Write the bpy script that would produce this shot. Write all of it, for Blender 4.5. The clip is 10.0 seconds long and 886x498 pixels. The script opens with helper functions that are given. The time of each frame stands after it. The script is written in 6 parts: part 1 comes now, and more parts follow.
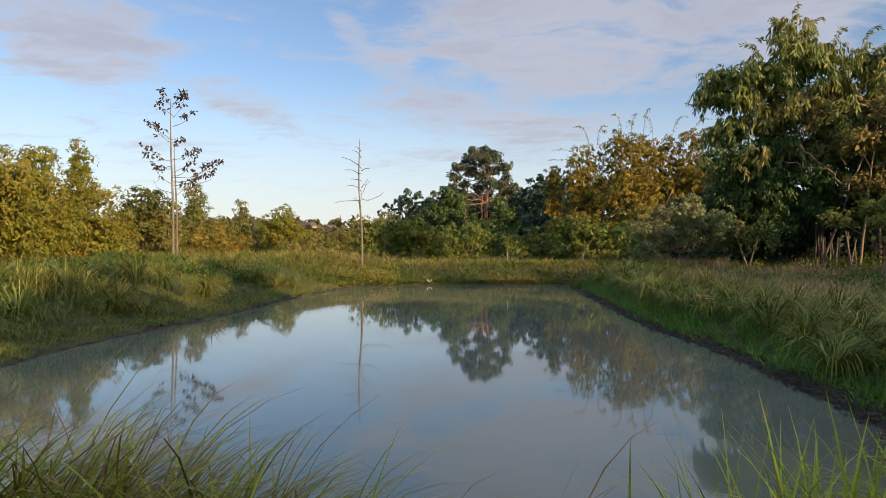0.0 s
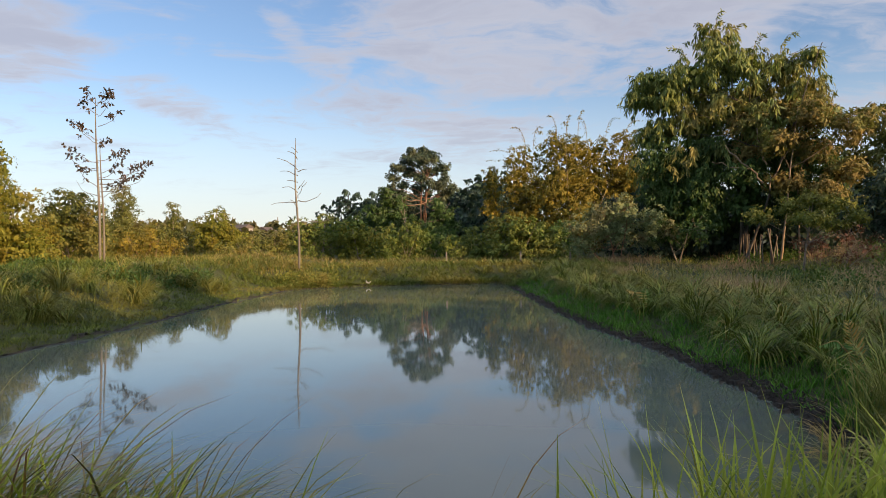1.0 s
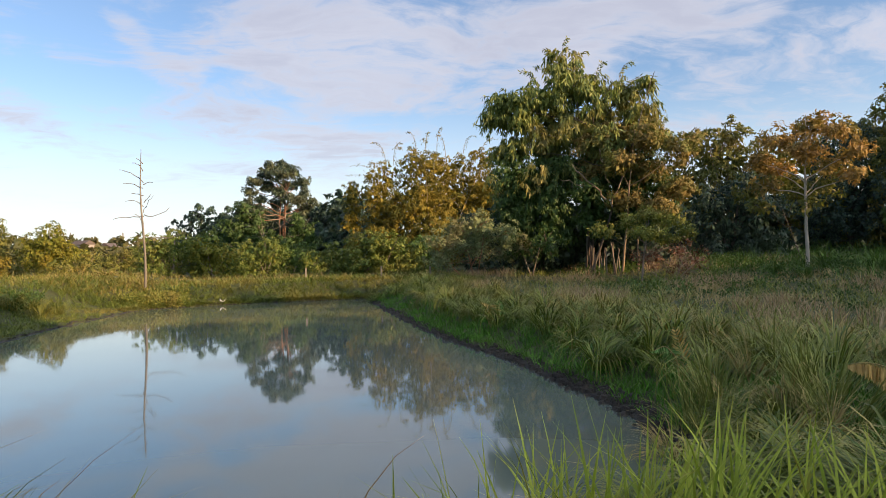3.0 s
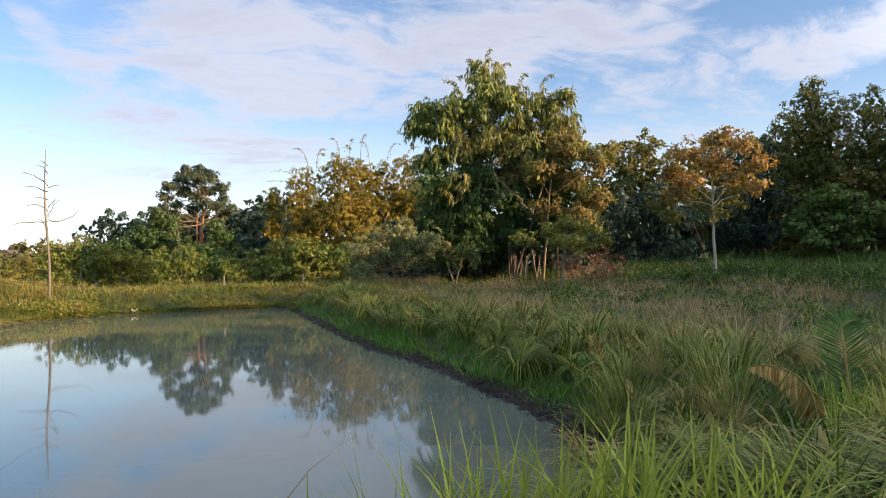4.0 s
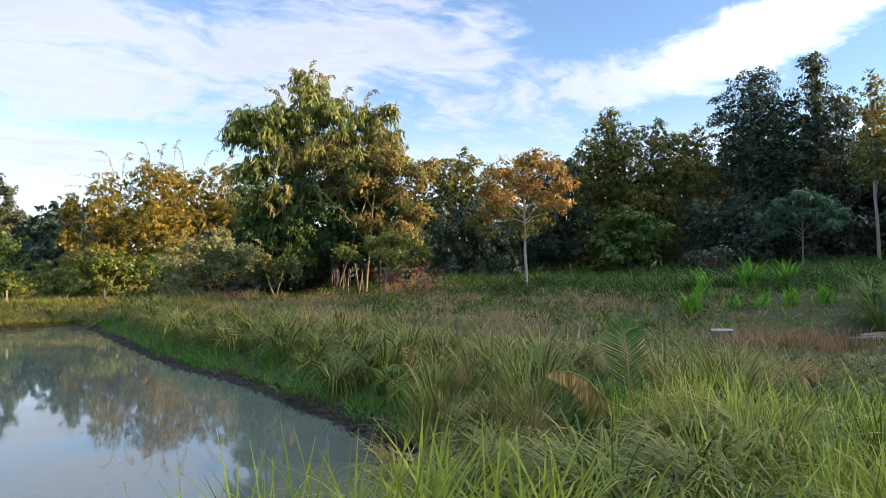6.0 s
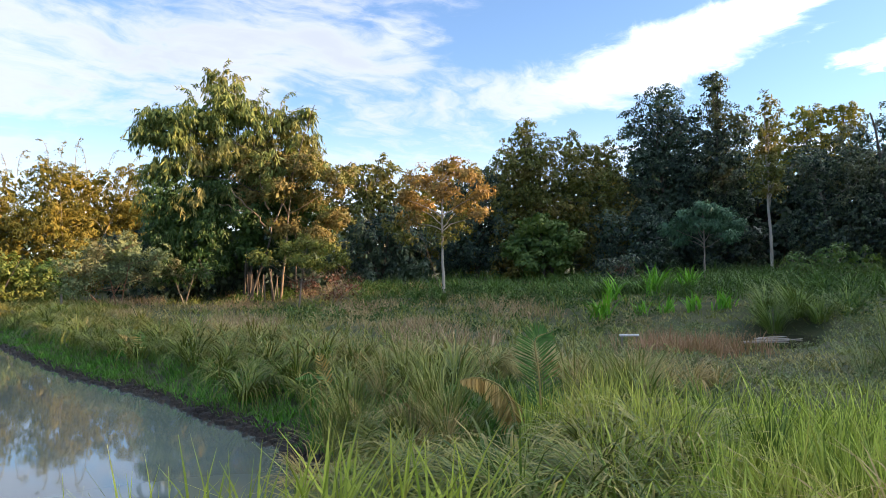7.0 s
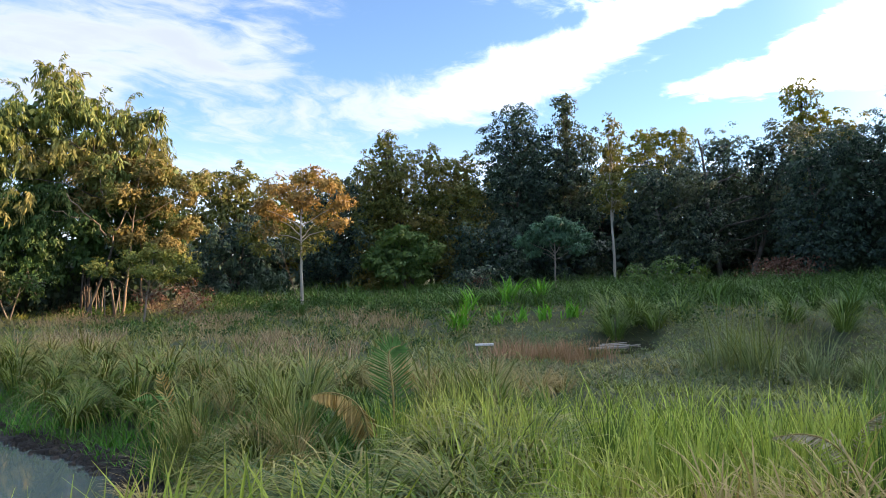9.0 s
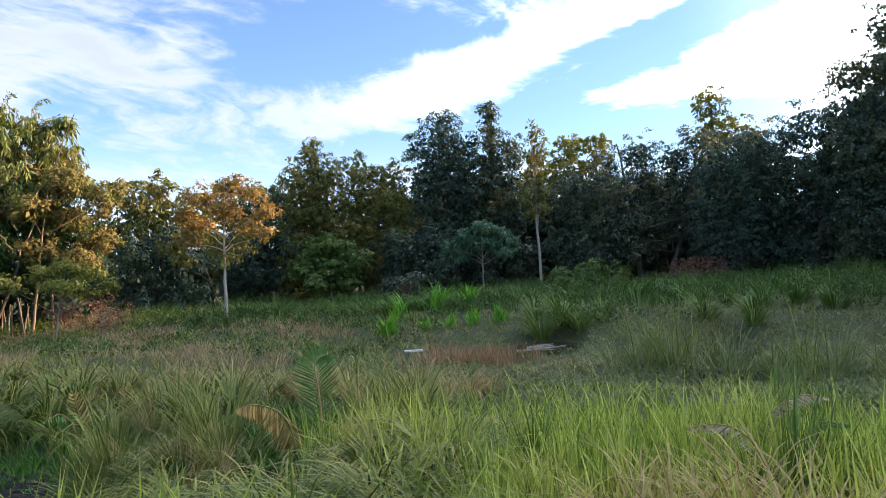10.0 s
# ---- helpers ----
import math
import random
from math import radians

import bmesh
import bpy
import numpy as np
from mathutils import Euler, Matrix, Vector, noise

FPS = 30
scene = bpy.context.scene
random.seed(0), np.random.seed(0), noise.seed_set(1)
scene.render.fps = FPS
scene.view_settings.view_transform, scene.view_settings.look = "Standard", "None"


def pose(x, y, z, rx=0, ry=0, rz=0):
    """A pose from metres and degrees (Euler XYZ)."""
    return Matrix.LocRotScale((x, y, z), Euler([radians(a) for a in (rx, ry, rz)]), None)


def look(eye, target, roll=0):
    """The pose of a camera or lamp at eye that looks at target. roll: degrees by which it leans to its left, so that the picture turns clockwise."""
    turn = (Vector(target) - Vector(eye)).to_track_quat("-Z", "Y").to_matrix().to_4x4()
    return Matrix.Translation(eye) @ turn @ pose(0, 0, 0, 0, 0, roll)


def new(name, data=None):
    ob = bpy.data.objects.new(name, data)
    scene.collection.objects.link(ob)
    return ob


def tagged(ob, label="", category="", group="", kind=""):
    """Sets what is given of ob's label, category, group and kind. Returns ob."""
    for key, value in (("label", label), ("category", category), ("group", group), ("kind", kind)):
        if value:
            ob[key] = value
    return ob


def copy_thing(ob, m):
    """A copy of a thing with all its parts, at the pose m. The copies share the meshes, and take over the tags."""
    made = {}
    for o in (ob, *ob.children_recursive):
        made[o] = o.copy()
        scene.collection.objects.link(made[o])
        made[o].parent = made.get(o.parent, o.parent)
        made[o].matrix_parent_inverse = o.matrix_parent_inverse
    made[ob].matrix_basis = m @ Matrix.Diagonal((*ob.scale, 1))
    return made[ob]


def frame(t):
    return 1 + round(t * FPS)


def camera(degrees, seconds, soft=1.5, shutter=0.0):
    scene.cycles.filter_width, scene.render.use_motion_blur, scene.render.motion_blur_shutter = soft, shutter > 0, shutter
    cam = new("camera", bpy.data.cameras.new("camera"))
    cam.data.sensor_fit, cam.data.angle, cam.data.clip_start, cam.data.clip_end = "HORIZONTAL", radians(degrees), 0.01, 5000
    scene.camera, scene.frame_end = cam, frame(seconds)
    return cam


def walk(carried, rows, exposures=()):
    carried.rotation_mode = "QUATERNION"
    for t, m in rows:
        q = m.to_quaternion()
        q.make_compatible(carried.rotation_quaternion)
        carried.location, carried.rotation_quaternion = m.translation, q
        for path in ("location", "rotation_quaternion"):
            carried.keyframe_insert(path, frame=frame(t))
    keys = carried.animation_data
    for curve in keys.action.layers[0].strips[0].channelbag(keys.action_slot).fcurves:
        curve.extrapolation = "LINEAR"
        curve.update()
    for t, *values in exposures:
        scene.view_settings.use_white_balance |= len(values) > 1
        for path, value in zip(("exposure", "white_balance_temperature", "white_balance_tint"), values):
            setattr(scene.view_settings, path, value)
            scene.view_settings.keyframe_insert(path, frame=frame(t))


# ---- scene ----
from math import sin, cos, pi

# ---------------------------------------------------------------- camera and walk
cam = camera(65.7, 10.0, soft=0.45)
# seconds, x, y, z, yaw, pitch, roll: a person turning on the spot at the head of the pond
PATH = [
    (0.0, 0.000, 0.000, 2.000, -0.00, -0.10, 0.02),
    (0.5, 0.029, 0.014, 2.002, -2.30, -0.07, 0.49),
    (1.0, 0.058, 0.027, 2.003, -5.01, -0.06, 0.75),
    (1.5, 0.089, 0.035, 2.006, -7.80, 0.19, 0.97),
    (2.0, 0.122, 0.042, 2.009, -11.16, 0.58, 0.86),
    (2.5, 0.162, 0.047, 2.014, -13.80, 0.76, 1.33),
    (4.0, 0.214, 0.050, 2.021, -22.78, 1.43, 1.40),
    (4.5, 0.253, 0.051, 2.016, -26.35, 1.57, 1.95),
    (5.0, 0.286, 0.046, 2.013, -29.73, 1.96, 1.36),
    (5.5, 0.323, 0.034, 2.014, -33.66, 2.14, 1.37),
    (7.0, 0.390, 0.014, 2.017, -44.13, 2.57, 1.22),
    (7.5, 0.432, 0.010, 2.017, -47.70, 3.03, 1.30),
    (8.0, 0.455, 0.011, 2.012, -50.91, 3.28, 1.24),
    (8.5, 0.479, 0.018, 2.017, -53.80, 3.21, 1.32),
    (9.0, 0.503, 0.010, 2.021, -55.64, 3.23, 1.53),
    (9.5, 0.508, -0.008, 2.014, -58.66, 2.88, 2.44),
    (10.0, 0.508, -0.033, 2.012, -61.49, 3.55, 3.11),
]
EXPOSURES = [(0.0, 0.0, 6830, 10), (2.0, 0.17, 6830, 10), (4.0, 0.48, 6760, 10), (5.5, 0.73, 6560, 10), (8.0, 0.93, 6240, 10), (10.0, 0.93, 6200, 10)]
walk(cam, [(t, pose(x, y, z, 90 + pitch, roll, yaw)) for t, x, y, z, yaw, pitch, roll in PATH], EXPOSURES)

# ---------------------------------------------------------------- light
SUN_YAW, SUN_EL = -136.0, 15.5
SUN_DIR = Vector((-sin(radians(SUN_YAW)) * cos(radians(SUN_EL)), cos(radians(SUN_YAW)) * cos(radians(SUN_EL)), sin(radians(SUN_EL))))
sun = new("sun", bpy.data.lights.new("sun", "SUN"))
sun.data.energy, sun.data.angle, sun.data.color = 7.2, radians(0.6), (1.0, 0.66, 0.36)
sun.matrix_world = look(SUN_DIR * 100, (0, 0, 0))


class Nodes:
    """A short way to write node trees."""

    def __init__(self, tree):
        self.tree = tree
        tree.nodes.clear()

    def __call__(self, kind, _out=0, **sockets):
        n = self.tree.nodes.new(kind)
        for key, value in sockets.items():
            key = key.replace("_", " ")
            if key in n.inputs:
                self.put(n.inputs[key], value)
            elif key[0] == "i" and key[1:].isdigit():
                self.put(n.inputs[int(key[1:])], value)
        return n

    def put(self, socket, value):
        if isinstance(value, bpy.types.NodeSocket):
            self.tree.links.new(value, socket)
        elif isinstance(value, bpy.types.Node):
            self.tree.links.new(value.outputs[0], socket)
        else:
            socket.default_value = value

    def math(self, op, a, b=0.0, clamp=False):
        n = self("ShaderNodeMath", i0=a, i1=b)
        n.operation, n.use_clamp = op, clamp
        return n.outputs[0]

    def vmath(self, op, a, b=None):
        n = self("ShaderNodeVectorMath", i0=a)
        n.operation = op
        if b is not None:
            self.put(n.inputs[1], b)
        return n

    def noise(self, vector, scale, detail=3.0, rough=0.5, distort=0.0):
        return self("ShaderNodeTexNoise", Vector=vector, Scale=scale, Detail=detail, Roughness=rough, Distortion=distort)

    def ramp(self, fac, lo, hi, a=0.0, b=1.0):
        n = self("ShaderNodeMapRange", i0=fac, i1=lo, i2=hi, i3=a, i4=b)
        n.interpolation_type = "SMOOTHSTEP"
        return n.outputs[0]

    def mix(self, fac, a, b, blend="MIX"):
        n = self.tree.nodes.new("ShaderNodeMix")
        n.data_type, n.blend_type = "RGBA", blend
        self.put(n.inputs[0], fac), self.put(n.inputs[6], a), self.put(n.inputs[7], b)
        return n.outputs[2]


def rgb(r, g, b):
    return (r, g, b, 1.0)


world = bpy.data.worlds.new("sky")
scene.world = world
world.use_nodes = True
W = Nodes(world.node_tree)
way = W("ShaderNodeTexCoord").outputs["Generated"]
sky = W("ShaderNodeTexSky")
sky.sky_type, sky.sun_disc = "NISHITA", False
sky.sun_elevation, sky.sun_rotation = radians(SUN_EL), radians(-SUN_YAW)
sky.altitude, sky.air_density, sky.dust_density, sky.ozone_density = 200, 1.0, 0.5, 2.5
SKY = 0.165
sep = W("ShaderNodeSeparateXYZ", Vector=way)
# clouds lie on a high flat sheet, so that they crowd together towards the horizon
lift = W.math("ADD", W.math("MAXIMUM", sep.outputs[2], 0.0), 0.10)
sheet = W("ShaderNodeCombineXYZ", X=W.math("DIVIDE", sep.outputs[0], lift), Y=W.math("DIVIDE", sep.outputs[1], lift), Z=0.0)
warp = W.noise(sheet, 1.1, 4)
bent = W.vmath("ADD", sheet, W.vmath("MULTIPLY", W.vmath("SUBTRACT", warp.outputs["Color"], (0.5, 0.5, 0.5)), (0.9, 0.9, 0.9)))
puff = W.noise(bent, 1.5, 9, 0.60)
fine = W.noise(bent, 7.0, 7, 0.62)
combed = W("ShaderNodeMapping", Vector=bent, Rotation=(0, 0, radians(38)), Scale=(0.55, 2.2, 1.0))
wisp = W.noise(combed, 2.2, 7, 0.6, 0.4)
cover = W.math("ADD", W.math("ADD", W.math("MULTIPLY", W.math("SUBTRACT", puff.outputs[0], 0.5), 1.75), W.math("MULTIPLY", W.math("SUBTRACT", wisp.outputs[0], 0.5), 1.15)), W.math("MULTIPLY", W.math("SUBTRACT", fine.outputs[0], 0.5), 0.75))
cover = W.math("SUBTRACT", cover, 0.05)
turn = W.math("MULTIPLY", W.math("ARCTAN2", sep.outputs[0], sep.outputs[1]), -180 / pi)
rise = W.math("MULTIPLY", W.math("ARCSINE", sep.outputs[2]), 180 / pi)


def lobe(yaw, el, size, amount):
    """More cloud round one part of the sky."""
    c = (-sin(radians(yaw)) * cos(radians(el)), cos(radians(yaw)) * cos(radians(el)), sin(radians(el)))
    d = W.vmath("DOT_PRODUCT", way, c).outputs["Value"]
    return W.ramp(d, cos(radians(size)), 1.0, 0.0, amount)


def bank(yaw, el, long, wide, tilt, amount):
    """A long bank of cloud, its middle at yaw and el, with half its length and width in degrees."""
    dy, de = W.math("SUBTRACT", turn, yaw), W.math("SUBTRACT", rise, el)
    c, k = cos(radians(tilt)), sin(radians(tilt))
    u = W.math("ADD", W.math("MULTIPLY", dy, c / (1.25 * long)), W.math("MULTIPLY", de, k / (1.25 * long)))
    v = W.math("ADD", W.math("MULTIPLY", dy, -k / (1.7 * wide)), W.math("MULTIPLY", de, c / (1.7 * wide)))
    far = W.math("ADD", W.math("MULTIPLY", u, u), W.math("MULTIPLY", v, v))
    return W.ramp(far, 1.5, 0.0, 0.0, 1.15 * amount)


# Unseen cloud overhead and to the sides, added to brighten the ground.
for patch in ((0, 90, 62, 0.25), (-115, 38, 48, 0.25), (70, 30, 40, 0.15)):
    cover = W.math("ADD", cover, lobe(*patch))
for clearing in ((-78.7, 18.1, 9.6, 1.3, 167.9, -0.62), (-80.3, 11.9, 12.6, 1.5, -176.8, -0.5)):
    cover = W.math("ADD", cover, bank(*clearing))
for streak in ((-34.5, 17.0, 9.6, 3.6, -171, 0.34), (-42.3, 20.6, 2.4, 1.9, -115, 0.26), (-55.8, 16.3, 11.0, 1.9, 165, 0.34), (-71.3, 18.9, 12.0, 1.7, 165, 0.32),
               (-84.0, 16.2, 11.8, 1.8, 176, 0.34), (-92.0, 15.0, 7.0, 3.6, 180, 0.34), (-63.5, 22.8, 7.7, 0.8, -173, 0.22), (-14.0, 17.4, 13.6, 3.2, 179, 0.28),
               (-5.4, 8.9, 6.4, 1.7, -177, 0.25), (27.9, 13.3, 5.0, 0.9, -179, 0.42), (28.9, 16.2, 5.6, 1.3, 179, 0.36), (16.6, 11.6, 3.6, 1.0, -164, 0.34),
               (7.9, 17.6, 1.7, 0.6, -144, 0.22), (5.1, 15.3, 2.6, 0.8, -175, 0.22), (-7.0, 15.3, 10.5, 3.8, 175, 0.24), (-54.0, 20.6, 6.0, 2.4, 168, -0.36)):
    cover = W.math("ADD", cover, bank(*streak))
cloud = W.math("MULTIPLY", W.ramp(cover, -0.10, 0.52), W.ramp(sep.outputs[2], 0.05, 0.19))
bright = W.ramp(W.vmath("DOT_PRODUCT", way, tuple(SUN_DIR)).outputs["Value"], -0.2, 1.0)
cloud_colour = W.mix(W.math("POWER", bright, 2.2), rgb(0.50, 0.52, 0.63), rgb(3.9, 3.9, 4.0))
thick = W.ramp(W.math("ADD", W.math("MULTIPLY", puff.outputs[0], 0.6), W.math("MULTIPLY", wisp.outputs[0], 0.4)), 0.42, 0.62)
cloud_colour = W.mix(W.math("MULTIPLY", thick, W.ramp(cover, 0.15, 0.6, 0.1, 0.65)), W.mix(0.55, cloud_colour, rgb(0.60, 0.62, 0.72), "LIGHTEN"), W.mix(0.5, cloud_colour, rgb(0.34, 0.35, 0.47)))
blue = W.vmath("MULTIPLY", sky.outputs[0], (1.02 * SKY, 1.0 * SKY, 1.06 * SKY)).outputs[0]
low = W.ramp(sep.outputs[2], 0.26, 0.0)
haze = W.mix(W.ramp(bright, 0.28, 0.62), rgb(0.76, 0.79, 0.83), rgb(0.38, 0.56, 0.70))
blue = W.mix(W.math("MULTIPLY", low, 0.75), blue, haze)
blue = W.mix(W.ramp(bright, 0.75, 1.0, 0.0, 0.6), blue, rgb(1.0, 1.08, 1.2))
final = W.mix(W.math("MULTIPLY", cloud, 0.85), blue, cloud_colour)
back = W("ShaderNodeBackground", Color=final, Strength=1.0)
W("ShaderNodeOutputWorld", Surface=back)


# ---------------------------------------------------------------- materials
def material(name):
    m = bpy.data.materials.new(name)
    m.use_nodes = True
    return m, Nodes(m.node_tree)


def leaf_material(name, a, b, c=None, through_light=0.24, rough=0.6, patch=0.5, tip=None, warm=False, gloss=0.2, skew=1.0):
    """Foliage: each leaf or blade its own tint between a and b, drifting to c in patches; light passes through it.
    tip: (colour, z0, z1), the withered colour of the ends of long blades and the heights above the root between which it sets in."""
    m, N = material(name)
    a, b, c = [q and ((0.99 * q[0], q[1], 1.02 * q[2]) if warm else (0.9 * q[0], q[1], 1.25 * q[2])) for q in (a, b, c)]
    own = N("ShaderNodeNewGeometry").outputs["Random Per Island"]
    colour = N.mix(N.math("POWER", own, skew), rgb(*a), rgb(*b))
    where = N("ShaderNodeTexCoord").outputs["Object"]
    if c:
        drift = N.noise(where, patch, 3)
        colour = N.mix(N.ramp(drift.outputs[0], 0.45, 0.68, 0.0, 0.9), colour, rgb(*c))
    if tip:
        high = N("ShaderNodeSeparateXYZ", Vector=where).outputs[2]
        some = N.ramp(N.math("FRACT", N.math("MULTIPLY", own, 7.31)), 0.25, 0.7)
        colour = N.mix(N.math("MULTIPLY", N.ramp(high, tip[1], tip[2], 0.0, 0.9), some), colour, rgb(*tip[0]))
    grain = N.noise(where, 9.0, 2)
    colour = N.mix(0.65, colour, N.mix(grain.outputs[0], rgb(0.3, 0.3, 0.3), rgb(1.65, 1.65, 1.65)), "MULTIPLY")
    front = N("ShaderNodeBsdfPrincipled", Base_Color=colour, Roughness=rough, Specular_IOR_Level=gloss)
    behind = N("ShaderNodeBsdfTranslucent", Color=N.mix(1.0, colour, rgb(1.1, 1.2, 0.75), "MULTIPLY"))
    N("ShaderNodeOutputMaterial", Surface=N("ShaderNodeMixShader", Fac=through_light, i1=front, i2=behind))
    return m


def bark_material(name, a, b, scale=6.0):
    m, N = material(name)
    where = N("ShaderNodeTexCoord").outputs["Object"]
    long = N("ShaderNodeMapping", Vector=where, Scale=(1, 1, 0.25))
    streak = N.noise(long, scale, 5, 0.6)
    stain = N.noise(where, 0.8, 3)
    colour = N.mix(streak.outputs[0], rgb(*a), rgb(*b))
    colour = N.mix(N.ramp(stain.outputs[0], 0.45, 0.7, 0, 0.5), colour, rgb(0.30, 0.29, 0.25))
    bump = N("ShaderNodeBump", Strength=0.5, Distance=0.03, Height=streak.outputs[0])
    N("ShaderNodeOutputMaterial", Surface=N("ShaderNodeBsdfPrincipled", Base_Color=colour, Roughness=0.85, Normal=bump))
    return m


def ground_material():
    m, N = material("soil_and_thatch")
    where = N("ShaderNodeTexCoord").outputs["Object"]
    big, mid, small = N.noise(where, 0.12, 4), N.noise(where, 1.4, 5), N.noise(where, 22.0, 4)
    colour = N.mix(N.ramp(mid.outputs[0], 0.35, 0.65), rgb(0.030, 0.048, 0.010), rgb(0.062, 0.066, 0.018))
    colour = N.mix(N.ramp(big.outputs[0], 0.42, 0.65, 0, 0.7), colour, rgb(0.03, 0.05, 0.012))
    colour = N.mix(N.ramp(small.outputs[0], 0.45, 0.75, 0, 0.6), colour, rgb(0.045, 0.035, 0.015))
    bump = N("ShaderNodeBump", Strength=0.9, Distance=0.06, Height=small.outputs[0])
    N("ShaderNodeOutputMaterial", Surface=N("ShaderNodeBsdfPrincipled", Base_Color=colour, Roughness=0.95, Normal=bump))
    return m


def mud_material():
    m, N = material("wet_mud")
    where = N("ShaderNodeTexCoord").outputs["Object"]
    lump, crumb = N.noise(where, 3.0, 5), N.noise(where, 26.0, 4)
    colour = N.mix(lump.outputs[0], rgb(0.016, 0.014, 0.012), rgb(0.062, 0.052, 0.044))
    colour = N.mix(N.ramp(crumb.outputs[0], 0.55, 0.72, 0, 0.5), colour, rgb(0.03, 0.045, 0.012))
    bump = N("ShaderNodeBump", Strength=1.0, Distance=0.04, Height=crumb.outputs[0])
    N("ShaderNodeOutputMaterial", Surface=N("ShaderNodeBsdfPrincipled", Base_Color=colour, Roughness=0.8, Specular_IOR_Level=0.25, Normal=bump))
    return m


def water_material(name, silt, rough=0.015):
    m, N = material(name)
    where = N("ShaderNodeTexCoord").outputs["Object"]
    cloudy = N.noise(where, 0.25, 4)
    colour = N.mix(cloudy.outputs[0], rgb(*[0.85 * v for v in silt]), rgb(*[1.15 * v for v in silt]))
    stretched = N("ShaderNodeMapping", Vector=where, Scale=(1.0, 0.55, 1.0))
    ripple, swell = N.noise(stretched, 3.2, 3, 0.55), N.noise(where, 0.5, 2)
    calm = N.math("MULTIPLY", ripple.outputs[0], N.ramp(swell.outputs[0], 0.35, 0.7, 0.25, 1.0))
    bump = N("ShaderNodeBump", Strength=0.055, Distance=0.012, Height=calm)
    N("ShaderNodeOutputMaterial", Surface=N("ShaderNodeBsdfPrincipled", Base_Color=colour, Roughness=rough, IOR=1.5, Specular_IOR_Level=0.5, Normal=bump))
    return m


def plain_material(name, colour, rough=0.6, metal=0.0):
    m, N = material(name)
    where = N("ShaderNodeTexCoord").outputs["Object"]
    dirt = N.noise(where, 7.0, 5)
    c = N.mix(N.ramp(dirt.outputs[0], 0.4, 0.75, 0, 0.55), rgb(*colour), rgb(*[0.45 * v for v in colour]))
    N("ShaderNodeOutputMaterial", Surface=N("ShaderNodeBsdfPrincipled", Base_Color=c, Roughness=rough, Metallic=metal))
    return m


GROUND, MUD = ground_material(), mud_material()
WATER = water_material("silty_pond_water", (0.108, 0.138, 0.122), 0.036)
MARSH = water_material("dark_marsh_water", (0.03, 0.03, 0.022))
BARK_GREY = bark_material("grey_bark", (0.11, 0.085, 0.065), (0.30, 0.25, 0.20))
BARK_PALE = bark_material("pale_bark", (0.26, 0.22, 0.17), (0.50, 0.45, 0.37))
BARK_TAN = bark_material("tan_bark", (0.15, 0.105, 0.065), (0.34, 0.25, 0.16))
BARK_RED = bark_material("reddish_bark", (0.14, 0.062, 0.032), (0.30, 0.155, 0.085))
BARK_DEAD = bark_material("dead_grey_wood", (0.07, 0.06, 0.048), (0.20, 0.175, 0.145))
BARK_DARK = bark_material("dark_bark", (0.03, 0.024, 0.02), (0.10, 0.08, 0.06))
CULM_DARK = bark_material("dark_bamboo_culm", (0.06, 0.045, 0.034), (0.17, 0.13, 0.10))
CULM = bark_material("bamboo_culm", (0.16, 0.12, 0.07), (0.36, 0.30, 0.19))
LEAF_OLIVE = leaf_material("olive_leaves", (0.065, 0.085, 0.018), (0.20, 0.195, 0.045), (0.21, 0.155, 0.04), patch=0.4, gloss=0.25, rough=0.5, warm=True)
LEAF_LIME = leaf_material("yellow_green_leaves", (0.08, 0.105, 0.013), (0.24, 0.225, 0.032), (0.22, 0.165, 0.028), patch=0.3, warm=True)
LEAF_RUST = leaf_material("rusty_bamboo_leaves", (0.16, 0.12, 0.014), (0.33, 0.225, 0.028), (0.11, 0.11, 0.02), patch=0.45)
LEAF_BAMBOO = leaf_material("hanging_bamboo_leaves", (0.07, 0.11, 0.022), (0.31, 0.31, 0.062), (0.26, 0.20, 0.05), patch=0.25, gloss=0.3, rough=0.5)
LEAF_SPRING = leaf_material("light_green_leaves", (0.06, 0.105, 0.02), (0.21, 0.24, 0.05), (0.16, 0.165, 0.035), patch=0.6, gloss=0.25, rough=0.5, warm=True)
LEAF_LIGHT = leaf_material("yellowish_young_leaves", (0.10, 0.125, 0.02), (0.25, 0.235, 0.045), (0.22, 0.165, 0.04), patch=0.6)
LEAF_BRONZE = leaf_material("bronze_leaves", (0.15, 0.115, 0.03), (0.30, 0.20, 0.055), (0.15, 0.17, 0.035), patch=0.6)
LEAF_ORANGE = leaf_material("orange_leaves", (0.25, 0.14, 0.04), (0.50, 0.28, 0.075), (0.20, 0.16, 0.035), patch=0.5)
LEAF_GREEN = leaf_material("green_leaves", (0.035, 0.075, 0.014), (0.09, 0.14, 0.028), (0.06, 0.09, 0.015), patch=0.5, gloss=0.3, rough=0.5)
# skew=2 in LEAF_DARK and LEAF_WOOD puts the wood's inner shade into the leaf colour.
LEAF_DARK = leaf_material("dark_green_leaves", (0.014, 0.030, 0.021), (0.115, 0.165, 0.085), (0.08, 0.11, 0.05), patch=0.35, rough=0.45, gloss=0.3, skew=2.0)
LEAF_FRESH = leaf_material("fresh_green_leaves", (0.045, 0.10, 0.024), (0.145, 0.215, 0.05), (0.11, 0.15, 0.03), gloss=0.25, rough=0.5, warm=True)
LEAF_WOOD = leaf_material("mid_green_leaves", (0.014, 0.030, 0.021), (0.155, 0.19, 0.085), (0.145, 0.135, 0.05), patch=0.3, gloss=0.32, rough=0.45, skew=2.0)
